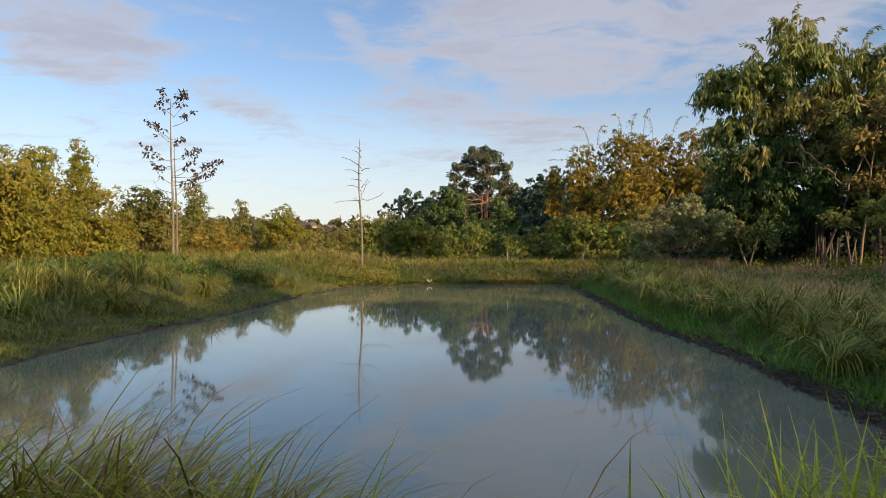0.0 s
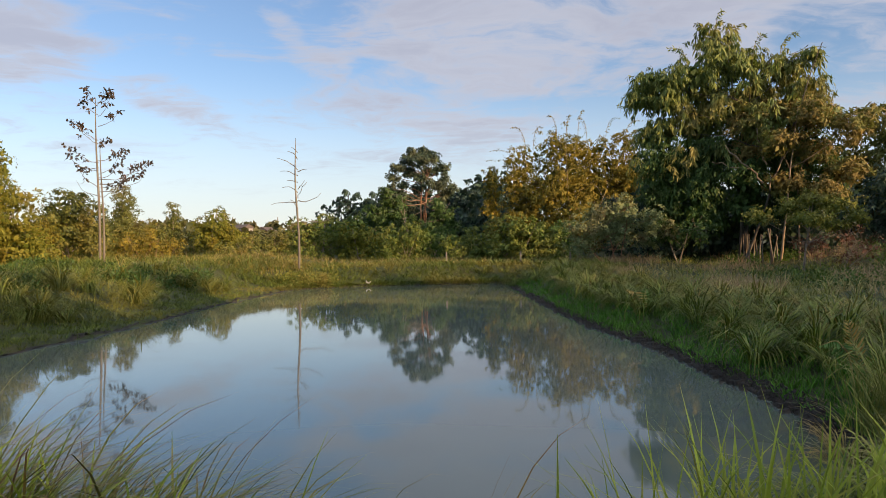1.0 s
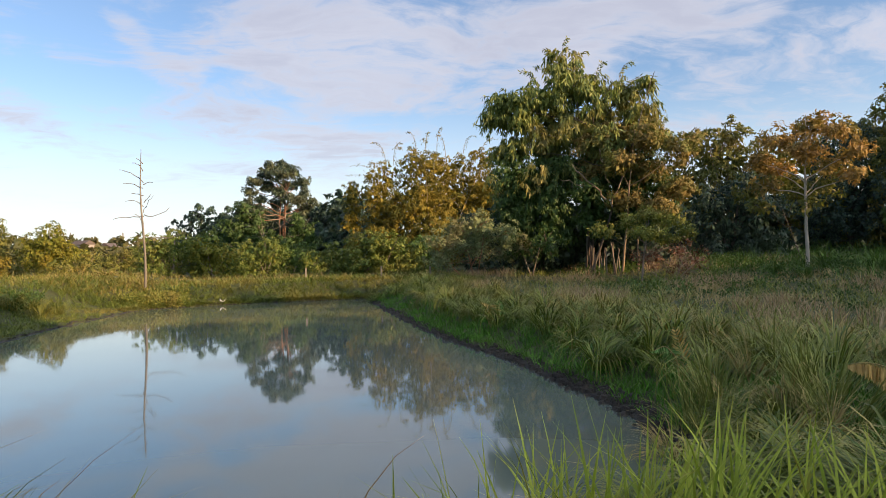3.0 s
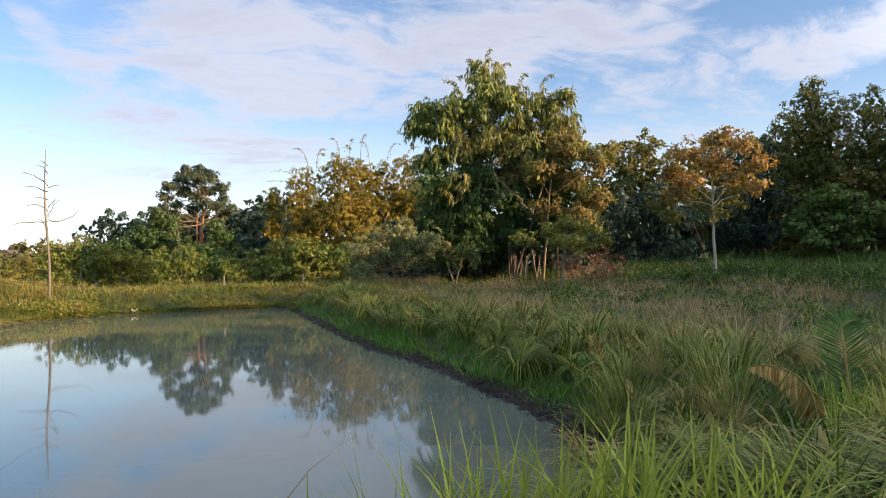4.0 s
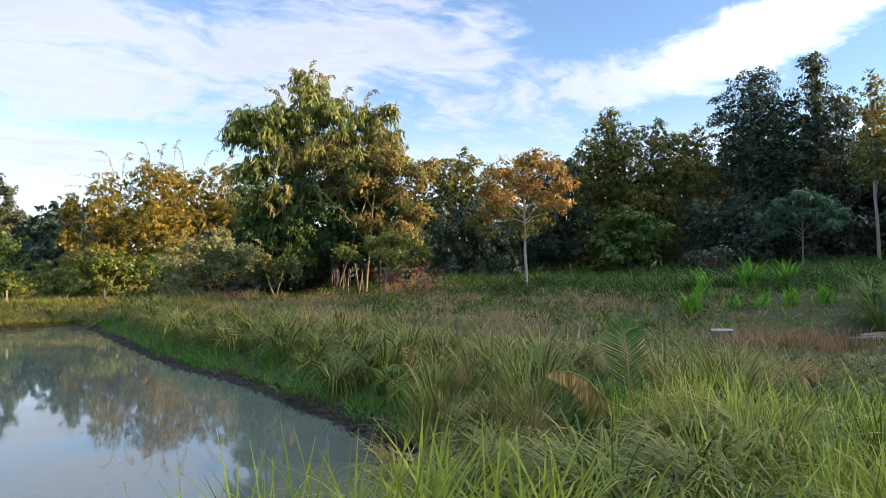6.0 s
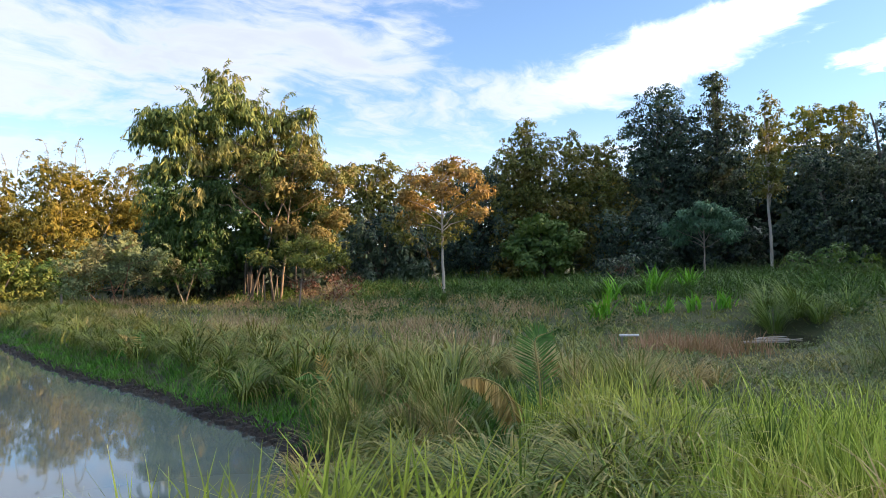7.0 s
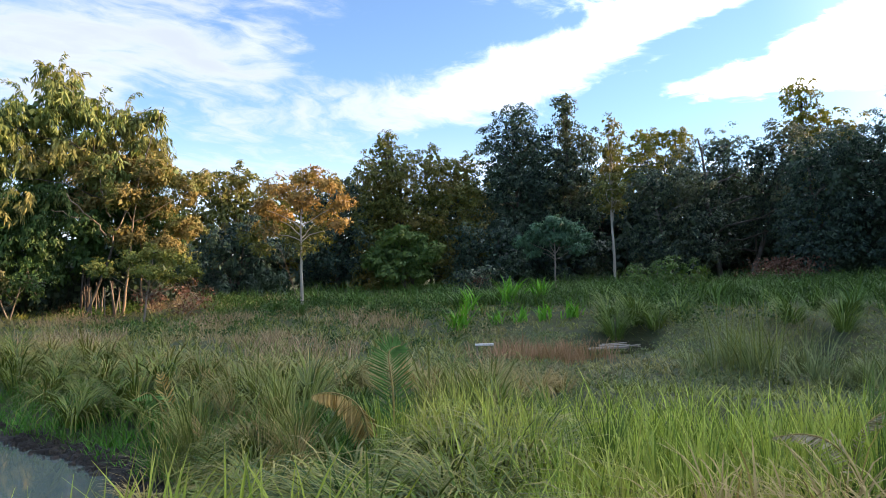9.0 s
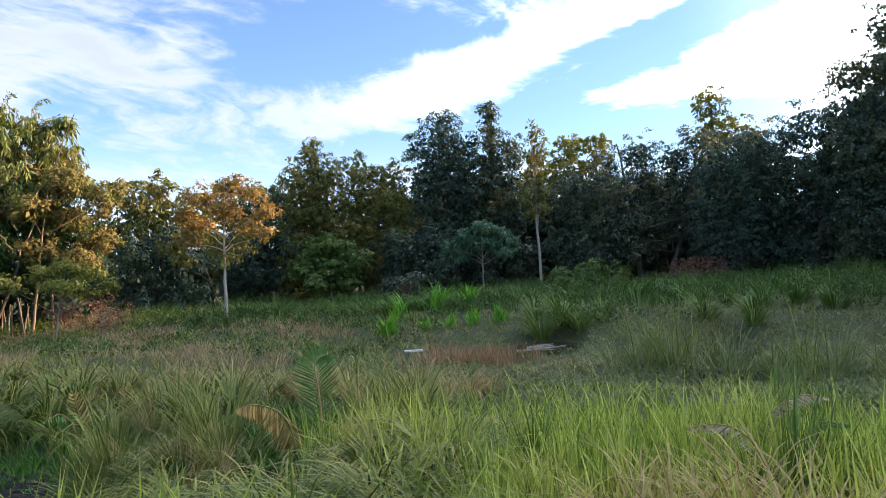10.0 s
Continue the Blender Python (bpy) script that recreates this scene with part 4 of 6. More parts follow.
tree("shrub_tree", 26.4, 26.9, "thin olive leafage below the orange crown", [], 3.4, LEAF_OLIVE, 0.22, 26, BARK_DARK, 0.022, 1, "trees at the meadow", hollow=0.1, twigs=60, clump=0.45,
     extra=((-2.6, 5.0, 0.7, 0.4), (-1.5, 5.5, 0.8, 0.5), (-0.3, 5.0, 0.8, 0.5), (0.9, 5.1, 0.7, 0.45), (-1.8, 4.3, 0.7, 0.4), (0.2, 4.2, 0.6, 0.4)))
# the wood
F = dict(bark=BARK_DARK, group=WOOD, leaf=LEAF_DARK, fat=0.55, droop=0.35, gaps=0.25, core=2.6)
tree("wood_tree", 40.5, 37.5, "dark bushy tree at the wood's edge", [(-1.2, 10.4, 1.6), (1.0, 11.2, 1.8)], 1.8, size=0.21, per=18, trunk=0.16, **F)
tree("wood_tree", 44.6, 32.8, "broad dark tree with brownish sunlit top", [(-2.2, 14.9, 0.9), (-3.4, 12.9, 1.8), (-1.0, 13.3, 1.8), (1.4, 13.4, 2.0), (4.2, 12.9, 1.9)], 1.8, LEAF_OLIVE, 0.27, 15, BARK_DARK, 0.22, 2, WOOD, gaps=0.25, core=2.6)
tree("wood_shrub", 40.1, 30.4, "round bright-leaved small tree at the wood's edge", [], 2.2, LEAF_FRESH, 0.34, 26, BARK_DARK, 0.12, 1, WOOD, fat=0.7, hollow=0.4, clump=0.45,
     extra=((-1.6, 5.2, 1.0, 0.8), (-0.3, 6.0, 1.1, 0.8), (1.1, 5.4, 1.1, 0.8), (2.0, 4.4, 0.9, 0.7), (-2.2, 4.0, 0.9, 0.7), (0.0, 4.4, 1.2, 0.9), (-1.0, 3.3, 1.0, 0.7), (1.1, 3.3, 1.0, 0.7)))
tree("wood_tree", 44.5, 26.5, "dense dark undergrowth tree", [(-1.0, 6.6, 1.6), (1.5, 7.4, 1.6)], 1.6, size=0.21, per=18, trunk=0.12, **F)
tree("wood_tree", 50.0, 26.0, "tall dark tree with a dense crown", [(-1.8, 15.2, 1.6), (0.0, 16.9, 1.6), (1.6, 15.0, 1.5)], 2.0, size=0.23, per=18, trunk=0.22, **F)
tree("wood_tree", 51.4, 22.6, "tall tree with an open branching top", [(-0.3, 13.8, 1.8), (1.4, 14.8, 1.3), (0.2, 17.6, 0.8)], 2.0, size=0.23, per=17, trunk=0.2, hollow=0.3, **F | dict(leaf=LEAF_WOOD))
tree("slender_tree", 48.6, 17.8, "thin pale-trunked tree with a narrow crown", [(0.1, 14.4, 0.7), (-0.2, 12.0, 0.9), (0.3, 9.4, 0.7)], 7.0, LEAF_OLIVE, 0.30, 9, BARK_PALE, 0.12, 1, WOOD, hollow=0.1, twigs=40)
tree("umbrella_tree", 42.0, 19.4, "small umbrella-shaped tree with feathery drooping leaves", [], 3.9, LEAF_TEAL, 0.36, 72, BARK_GREY, 0.07, 1, WOOD, fat=0.24, droop=0.5, hollow=0.3, clump=0.4, straight=0.2,
     extra=((0.0, 6.2, 0.8, 0.35), (-1.1, 5.7, 0.7, 0.3), (1.1, 5.8, 0.7, 0.3), (-1.9, 5.0, 0.6, 0.28), (1.9, 5.1, 0.6, 0.28), (-0.5, 5.2, 0.8, 0.3), (0.6, 5.1, 0.8, 0.3), (-1.5, 4.3, 0.55, 0.25), (1.5, 4.4, 0.55, 0.25)))
tree("wood_tree", 67.0, 21.3, "golden-green tree catching the low sun", [(-2.4, 16.2, 2.0), (0.6, 17.3, 2.0), (3.0, 16.9, 2.0)], 3.0, LEAF_LIME, 0.4, 9, BARK_DARK, 0.2, 2, WOOD)
tree("wood_tree", 52.5, 14.2, "dark leafy tree filling the wood's edge", [(-1.6, 11.0, 1.8), (1.2, 10.4, 1.8)], 2.0, size=0.21, per=18, trunk=0.16, **F | dict(leaf=LEAF_WOOD))
tree("wood_tree", 56.3, 11.0, "wide dark tree with forked bare stems below", [(-3.6, 12.4, 1.8), (-1.2, 13.4, 1.9), (1.5, 13.0, 1.9), (4.0, 14.2, 1.5)], 4.4, size=0.21, per=17, trunk=0.24, trunks=2, splay=0.5, **F | dict(leaf=LEAF_WOOD))
tree("wood_tree", 62.2, 6.2, "tall open tree with a sunlit golden top", [(-0.6, 18.2, 1.3), (0.9, 15.6, 1.6), (2.4, 14.6, 1.5)], 3.0, LEAF_LIME, 0.36, 9, BARK_DARK, 0.2, 1, WOOD, hollow=0.3)
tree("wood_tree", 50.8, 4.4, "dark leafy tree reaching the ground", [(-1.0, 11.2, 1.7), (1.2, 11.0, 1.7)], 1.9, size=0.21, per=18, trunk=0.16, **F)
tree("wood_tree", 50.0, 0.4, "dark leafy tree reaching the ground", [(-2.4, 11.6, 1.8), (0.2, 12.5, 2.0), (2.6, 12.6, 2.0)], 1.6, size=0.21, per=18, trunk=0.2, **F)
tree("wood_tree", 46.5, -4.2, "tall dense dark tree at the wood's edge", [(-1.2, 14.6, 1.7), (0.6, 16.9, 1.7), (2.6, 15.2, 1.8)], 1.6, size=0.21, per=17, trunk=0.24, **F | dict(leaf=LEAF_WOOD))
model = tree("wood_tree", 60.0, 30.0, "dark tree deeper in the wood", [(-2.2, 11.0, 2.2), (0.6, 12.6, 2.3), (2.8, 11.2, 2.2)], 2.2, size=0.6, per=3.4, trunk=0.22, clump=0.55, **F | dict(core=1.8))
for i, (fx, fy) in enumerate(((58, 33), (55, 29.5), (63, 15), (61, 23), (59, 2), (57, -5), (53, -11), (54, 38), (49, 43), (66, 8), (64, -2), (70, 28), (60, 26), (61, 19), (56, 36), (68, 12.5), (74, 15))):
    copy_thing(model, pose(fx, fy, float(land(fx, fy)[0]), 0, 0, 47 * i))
# Trees out of view, added to keep the sun off the bank and meadow.
shade_tree = tree("wood_tree", 45.0, -12.0, "unseen tree added to shade the pond bank and meadow", [(-2.2, 11.6, 2.2), (0.6, 13.0, 2.3), (2.8, 11.8, 2.2)], 2.0, size=1.1, per=1.3, trunk=0.22, clump=0.8, **F)
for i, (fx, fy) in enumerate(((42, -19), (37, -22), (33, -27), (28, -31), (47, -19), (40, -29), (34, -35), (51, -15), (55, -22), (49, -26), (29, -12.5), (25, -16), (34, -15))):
    copy_thing(shade_tree, pose(fx, fy, float(land(fx, fy)[0]), 0, 0, 47 * i) @ Matrix.Diagonal((1.25, 1.25, 1.35, 1)))
for i, (fx, fy) in enumerate(((28, 54), (24, 62), (30, 66), (12, 72), (19, 76), (26, 78), (9, 95), (-1, 104), (5, 108), (12, 100), (18, 96), (14, 88), (1, 98), (-5, 102), (10, 104), (7, 98), (14, 95))):
    copy_thing(model, pose(fx, fy, float(land(fx, fy)[0]) - 1.0 + (0.5 if fy > 85 else 0), 0, 0, 61 * i))


# More unseen added trees, stretched upwards to shade the far meadow.
for i, (fx, fy, k) in enumerate(((60, -10, 1.4), (66, -13, 1.5), (58, -15, 1.65), (71, -10, 1.5), (76, -6, 1.6), (62, -20, 1.8), (55, -19, 1.75), (65, -17, 1.7), (58, -23, 1.8))):
    copy_thing(shade_tree, pose(fx, fy, float(land(fx, fy)[0]), 0, 0, 83 * i) @ Matrix.Diagonal((1.2, 1.2, k, 1)))


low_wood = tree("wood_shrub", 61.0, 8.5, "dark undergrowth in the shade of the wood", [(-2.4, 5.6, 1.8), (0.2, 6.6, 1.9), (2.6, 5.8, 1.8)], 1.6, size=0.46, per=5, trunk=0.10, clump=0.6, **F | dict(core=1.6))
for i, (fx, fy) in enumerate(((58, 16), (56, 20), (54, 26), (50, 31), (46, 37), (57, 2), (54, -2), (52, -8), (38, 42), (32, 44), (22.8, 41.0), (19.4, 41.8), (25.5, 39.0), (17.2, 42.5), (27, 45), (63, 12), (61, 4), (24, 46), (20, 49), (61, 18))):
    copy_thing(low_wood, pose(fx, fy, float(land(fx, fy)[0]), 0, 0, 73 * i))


def bare_branches(ob, height, specs, r, bark, name="branch"):
    for z, across, up, sag in specs:
        part(name, quads(name, *limb((0, 0, z), (across, rnd.uniform(-0.3, 0.3), z + up), r, 0.012, 0.22, 7, 5, sag), bark), ob)


# the dead bare tree on the far bank
def dead_tree():
    x, y = -4.7, 39.5
    z = float(land(x, y)[0])
    ob = base("dead_tree", x, y, z, "slim dead bare tree with a few short side branches", "tree")
    s = np.linspace(0, 1, 14)
    line = np.stack([0.06 * np.sin(7 * s) - 0.12 * s, 0 * s, -0.1 + (8.35 - z + 0.1) * s], 1)
    part("trunk", quads("trunk", *tube(line, 0.062 * (1 - s) ** 0.7 + 0.012, 8), BARK_DEAD), ob)
    bare_branches(ob, 7.4, ((2.9, 2.0, 0.15, -0.10), (3.9, -1.5, -0.15, 0.06), (4.0, 1.3, 0.35, -0.15), (4.1, 0.5, 0.9, 0), (4.4, -0.9, 0.3, 0.1), (4.6, 0.4, 0.5, 0), (5.0, -0.6, 0.1, 0.05), (5.4, -1.0, 0.25, 0.1),
                            (5.6, 0.5, 0.1, 0), (5.7, -1.2, 0.7, 0.12), (6.3, -0.55, 0.45, 0.1), (6.7, -0.35, 0.3, 0.1), (3.5, -0.4, 0.5, 0.1)), 0.026, BARK_DEAD)
    return ob


dead_tree()


def sparse_tree():
    """Tall slim tree: two pale stems and scattered tufts of dark leaves at the branch ends."""
    x, y = -16.5, 41.9
    z = float(land(x, y)[0])
    ob = base("sparse_tree", x, y, z, "tall slim pale-stemmed tree with scattered tufts of dark reddish leaves", "tree")
    top = 11.2 - z
    s = np.linspace(0, 1, 14)
    part("trunk", quads("trunk", *tube(np.stack([0.05 * np.sin(6 * s) - 0.1 * s, 0 * s, -0.1 + top * s], 1), 0.075 * (1 - s) ** 0.7 + 0.014, 8), BARK_DEAD), ob)
    part("trunk", quads("trunk", *tube(np.stack([0.20 + 0.05 * np.sin(5 * s) - 0.1 * s, 0.1 + 0 * s, -0.1 + 0.72 * top * s], 1), 0.06 * (1 - s) ** 0.7 + 0.014, 8), BARK_DEAD), ob)
    ends = []
    for z0, across, up in ((9.2, -0.6, 0.9), (9.3, 0.5, 0.9), (9.4, 0.9, 0.5), (8.7, -0.95, 0.8), (8.6, 0.8, 1.0), (8.0, 1.1, 0.9), (7.2, -1.0, 0.9), (7.0, -1.2, 1.2), (6.8, 0.6, 0.5), (5.9, -1.5, 0.9), (5.6, -1.8, 0.7),
                           (5.4, -1.3, 0.3), (4.9, 2.9, 1.1), (4.7, 2.2, 0.9), (5.2, 1.5, 1.3), (5.0, 1.2, 0.8), (4.6, 2.4, 1.2), (4.2, 2.7, 1.0), (3.9, 1.4, 0.9), (3.9, -1.5, 1.0), (4.4, -0.9, 1.0), (6.0, 1.0, 0.6), (4.4, 1.9, 0.8)):
        tip = np.array([across, rnd.uniform(-0.6, 0.6), z0 + up])
        part("branch", quads("branch", *limb((0, 0, z0), tip, 0.02, 0.008, 0.2, 6, 4, -0.12), BARK_DEAD), ob)
        if not (across == -1.5 and z0 == 3.9):
            ends += [np.array([0, 0, z0]) + (tip - (0, 0, z0)) * f + rnd.normal(0, 0.12, 3) for f in (0.55, 0.75, 0.9, 1.0, 1.05)]
    ends = np.array(ends)
    c = np.repeat(ends, 6, axis=0) + rnd.normal(0, 0.06, (len(ends) * 6, 3))
    w = rnd.normal(0, 1, c.shape)
    w[:, 2] -= 0.8
    part("crown", quads("crown", *leaves(c, w, 0.24 * rnd.uniform(0.7, 1.2, len(c)), 0.11, fine=True), LEAF_PLUM), ob)


sparse_tree()


def bamboo_culms():
    """Bare lower stems under the big clump, in a darker culm colour."""
    z0 = big_bamboo.matrix_world.translation.z
    for i in range(12):
        f = i / 11
        px, py = 20.3 + 1.7 * f + rnd.normal(0, 0.12), 37.2 - 1.0 * f + rnd.normal(0, 0.3)
        z = float(land(px, py)[0]) - z0
        foot = np.array([px - 20.5, py - 38.0, z - 0.1])
        part("culm", quads("culm", *limb(foot, foot + np.array([rnd.normal(0, 0.09), rnd.normal(0, 0.09), rnd.uniform(1.5, 2.1)]), rnd.uniform(0.035, 0.06), 0.03, 0.05, 8, 7), CULM_DARK), big_bamboo)


bamboo_culms()
for a0, z0, a1, z1, r in ((1.3, 4.4, -0.6, 6.6, 0.07), (1.5, 5.4, 1.0, 7.4, 0.06), (0.6, 5.2, -1.3, 5.7, 0.05), (1.6, 4.0, 2.6, 6.2, 0.05)):
    # across runs along (0.88, -0.475), towards the pond's head along (-0.475, -0.88)
    p = [np.array([0.88 * a - 0.475 * 1.9, -0.475 * a - 0.88 * 1.9, z]) for a, z in ((a0, z0), (a1, z1))]
    part("limb", quads("limb", *limb(p[0], p[1], r * 0.8, r * 0.4, 0.3, 8, 7), BARK_TAN), big_bamboo)


tree("bush", 36.5, 10.5, "low feathery green bush at the foot of the wood", [(-1.3, 2.9, 0.7), (0.0, 3.3, 0.8), (1.3, 3.0, 0.7)], 1.4, LEAF_FRESH, 0.26, 26, BARK_GREY, 0.04, 3, category="bush", splay=0.4, fat=0.3)
tree("bush", 34.0, 20.5, "dark leafy bush at the foot of the wood", [(-0.8, 2.9, 0.7), (0.6, 3.2, 0.8)], 1.3, LEAF_WOOD, 0.22, 26, BARK_GREY, 0.04, 2, category="bush", splay=0.4)


# brown heaps of cut twigs at the wood's edge
def twig_heap(x, y, wide, high):
    z = float(land(x, y)[0])
    ob = base("brush_heap", x, y, z, "heap of withered reddish-brown cut branches", "brush heap", "brush heaps")
    for _ in range(int(22 * wide)):
        a = rnd.uniform(0, 2 * pi)
        p = np.array([rnd.normal(0, wide * 0.4), rnd.normal(0, wide * 0.25), rnd.uniform(0.05, high * 0.6)])
        part("stick", quads("stick", *limb(p, p + np.array([cos(a) * 0.9, sin(a) * 0.9, rnd.uniform(-0.2, 0.7)]), 0.022, 0.008, 0.2, 4, 4), BARK_RED), ob)
    n = int(520 * wide)
    c = np.stack([rnd.normal(0, wide * 0.42, n), rnd.normal(0, wide * 0.3, n), rnd.rand(n) ** 0.8 * high], 1)
    c[:, 2] *= np.exp(-(c[:, 0] / wide) ** 2)
    part("dead_leaves", quads("dead_leaves", *leaves(c, rnd.normal(0, 1, c.shape), 0.24, 0.11), LEAF_BROWN), ob)


twig_heap(47.0, 6.5, 3.0, 1.6)
twig_heap(41.6, 24.8, 1.1, 1.2)


# ---------------------------------------------------------------- far woods and skyline
def far_woods():
    """Rounded crowns of distant trees over the low hills, and a nearer belt behind the trees of the field."""
    made = []
    for n, k, lo, hi, r0, r1, s0, s1, long in ((700, 46, -75, 48, 105, 435, 2.2, 4.4, 1.3), (130, 90, -6, 32, 88, 112, 1.4, 2.5, 0.62)):
        yaw = rnd.uniform(radians(lo), radians(hi), n)
        r = r0 + (r1 - r0) * rnd.rand(n) ** 0.8
        x, y = -np.sin(yaw) * r, np.cos(yaw) * r
        size = rnd.uniform(s0, s1, n)
        d = rnd.normal(0, 1, (n, k, 3))
        d /= np.linalg.norm(d, axis=2)[:, :, None]
        d[:, :, 2] = np.abs(d[:, :, 2]) * 1.15 - 0.15
        mid = np.stack([x, y, land(x, y) + rnd.uniform(0.2, 1.4, n)], 1)
        c = (mid[:, None] + d * (size[:, None] * rnd.uniform(0.7, 1.05, (n, k)))[:, :, None]).reshape(-1, 3)
        f = (d + rnd.normal(0, 0.35, d.shape)).reshape(-1, 3)
        w = np.cross(f, rnd.normal(0, 1, f.shape))
        ln = long * rnd.uniform(0.6, 1.3, len(c)) * (1 + np.repeat(r, k) / 300)
        made.append(leaves(c, w, ln, ln * 0.75, 0.1, False, f))
    tagged(new("far_woods", quads("far_woods", *merge(*made), LEAF_FAR)), "distant mixed woodland on low hills", "woods", kind="stuff")


far_woods()


def mast(yaw, high):
    d = 420.0
    x, y = -sin(radians(yaw)) * d, cos(radians(yaw)) * d
    z = float(land(x, y)[0])
    ob = base("radio_mast", x, y, z, "thin distant lattice radio mast on the skyline", "mast", "radio masts")
    for dx, dy in ((-0.5, -0.4), (0.5, -0.4), (0, 0.6)):
        part("leg", quads("leg", *tube([(dx, dy, -1), (dx * 0.4, dy * 0.4, high)], (0.14, 0.1), 5), BARK_GREY), ob)
    bars = [tube([(-0.45 * s, -0.35 * s, h), (0.45 * s, -0.35 * s, h + 1.2)], (0.06, 0.06), 4) for h, s in zip(np.arange(1, high - 1, 2.0), np.linspace(1, 0.45, int((high - 2) / 2 + 1)))]
    part("bracing", quads("bracing", *merge(*bars), BARK_GREY), ob)


def far_house(yaw, d, wide, turn, wall, roof):
    x, y = -sin(radians(yaw)) * d, cos(radians(yaw)) * d
    ob = base("far_house", x, y, float(land(x, y)[0]) - 0.9, "small distant house among the trees of the ridge", "house", "houses on the ridge", turn)
    w = put_solid("wall", [(-wide, -3, -2), (wide, -3, -2), (wide, 3, -2), (-wide, 3, -2), (-wide, -3, 3.0), (wide, -3, 3.0), (wide, 3, 3.0), (-wide, 3, 3.0)], wall, ob)
    put_solid("roof", [(-wide - 0.4, -3.6, 3.0), (wide + 0.4, -3.6, 3.0), (wide + 0.4, 3.6, 3.0), (-wide - 0.4, 3.6, 3.0), (-wide - 0.4, -0.1, 4.8), (wide + 0.4, -0.1, 4.8), (wide + 0.4, 0.1, 4.8), (-wide - 0.4, 0.1, 4.8)], roof, ob)
    for dx in (-0.5, 0.5):
        put_solid("window", [(dx * wide - 0.6, -3.05, 0.6), (dx * wide + 0.6, -3.05, 0.6), (dx * wide + 0.6, -2.9, 0.6), (dx * wide - 0.6, -2.9, 0.6), (dx * wide - 0.6, -3.05, 1.9), (dx * wide + 0.6, -3.05, 1.9), (dx * wide + 0.6, -2.9, 1.9), (dx * wide - 0.6, -2.9, 1.9)], BARK_DARK, w)


def put_solid(name, corners, mat, parent):
    faces = [(0, 3, 2, 1), (4, 5, 6, 7), (0, 1, 5, 4), (1, 2, 6, 5), (2, 3, 7, 6), (3, 0, 4, 7)]
    return part(name, quads(name, corners, faces, mat, False), parent)


HOUSE_WALL, HOUSE_ROOF = plain_material("pale_plaster", (0.30, 0.28, 0.26), 0.8), plain_material("rusty_roof_sheets", (0.11, 0.085, 0.075), 0.7)
for yaw, d, wide, turn in ((13.2, 300, 3.2, 50), (11.2, 330, 3.5, -35), (9.4, 310, 3, 60)):
    far_house(yaw, d, wide, turn, HOUSE_WALL, HOUSE_ROOF)
mast(12.0, 8.5)
mast(8.5, 9.0)


# ---------------------------------------------------------------- grasses
def scatter(n, x0, x1, y0, y1, keep):
    """Up to n random spots in a box where keep(x, y, distance from the shore) is over a random number."""
    x, y = rnd.uniform(x0, x1, n), rnd.uniform(y0, y1, n)
    k = keep(x, y, shore(x, y)) > rnd.rand(n)
    x, y = x[k], y[k]
    return np.stack([x, y, land(x, y) - 0.02], 1)


def sward(name, label, pts, length, width, mat, lean=0.3, curl=0.7, segs=2, tall=0.35, k=7, spread=0.05):
    """One sheet of grass in small tufts: k blades fan out of every spot."""
    m = len(pts)
    phi = rnd.uniform(0, 2 * pi, (m, k))
    r = spread * rnd.uniform(0.3, 1.5, (m, k))
    root = np.repeat(pts, k, axis=0) + np.stack([(r * np.cos(phi)).ravel(), (r * np.sin(phi)).ravel(), np.zeros(m * k)], 1)
    size = np.repeat((1 + tall * bumps(pts[:, 0], pts[:, 1], 0.9, 3.0)) * rnd.uniform(0.6, 1.25, m), k)
    n = m * k
    v = blades(root, length * rnd.uniform(0.6, 1.15, n) * size, width * rnd.uniform(0.7, 1.3, n), phi.ravel() + rnd.normal(0, 0.4, n), np.abs(rnd.normal(lean, 0.15, n)), np.abs(rnd.normal(curl, 0.35, n)), segs, 0.9)
    return tagged(new(name, quads(name, *v, mat)), label, "grass", kind="stuff")


def weeds(name, label, pts, size, mat, high=0.5, k=34, wide=0.3):
    """Low leafy weeds: mounds of small leaves."""
    m = len(pts)
    d = rnd.normal(0, 1, (m, k, 3))
    d /= np.linalg.norm(d, axis=2)[:, :, None]
    d[:, :, 2] = np.abs(d[:, :, 2])
    grow = rnd.uniform(0.6, 1.35, (m, 1, 1))
    c = pts[:, None] + d * np.array([wide, wide, high]) * rnd.uniform(0.55, 1.05, (m, k, 1)) * grow
    w = d + rnd.normal(0, 0.5, d.shape)
    n = m * k
    return tagged(new(name, quads(name, *leaves(c.reshape(-1, 3), w.reshape(-1, 3), size * rnd.uniform(0.6, 1.3, n), size * 0.55), mat)), label, "weeds", kind="stuff")


def bearing(x, y):
    return np.degrees(np.arctan2(x, y))


def clear(x, y):
    """No grass in the puddles."""
    k = np.ones(len(x))
    for px, py, rx, ry in PUDDLES:
        k *= np.hypot((x - px) / rx, (y - py) / ry) > 0.98
        near = np.hypot((x - 0.90 * px) / (1.3 * rx), (y - 0.90 * py) / (1.2 * ry))
        k *= ss(0.6, 1.3, near) * 0.6 + 0.4
    return k


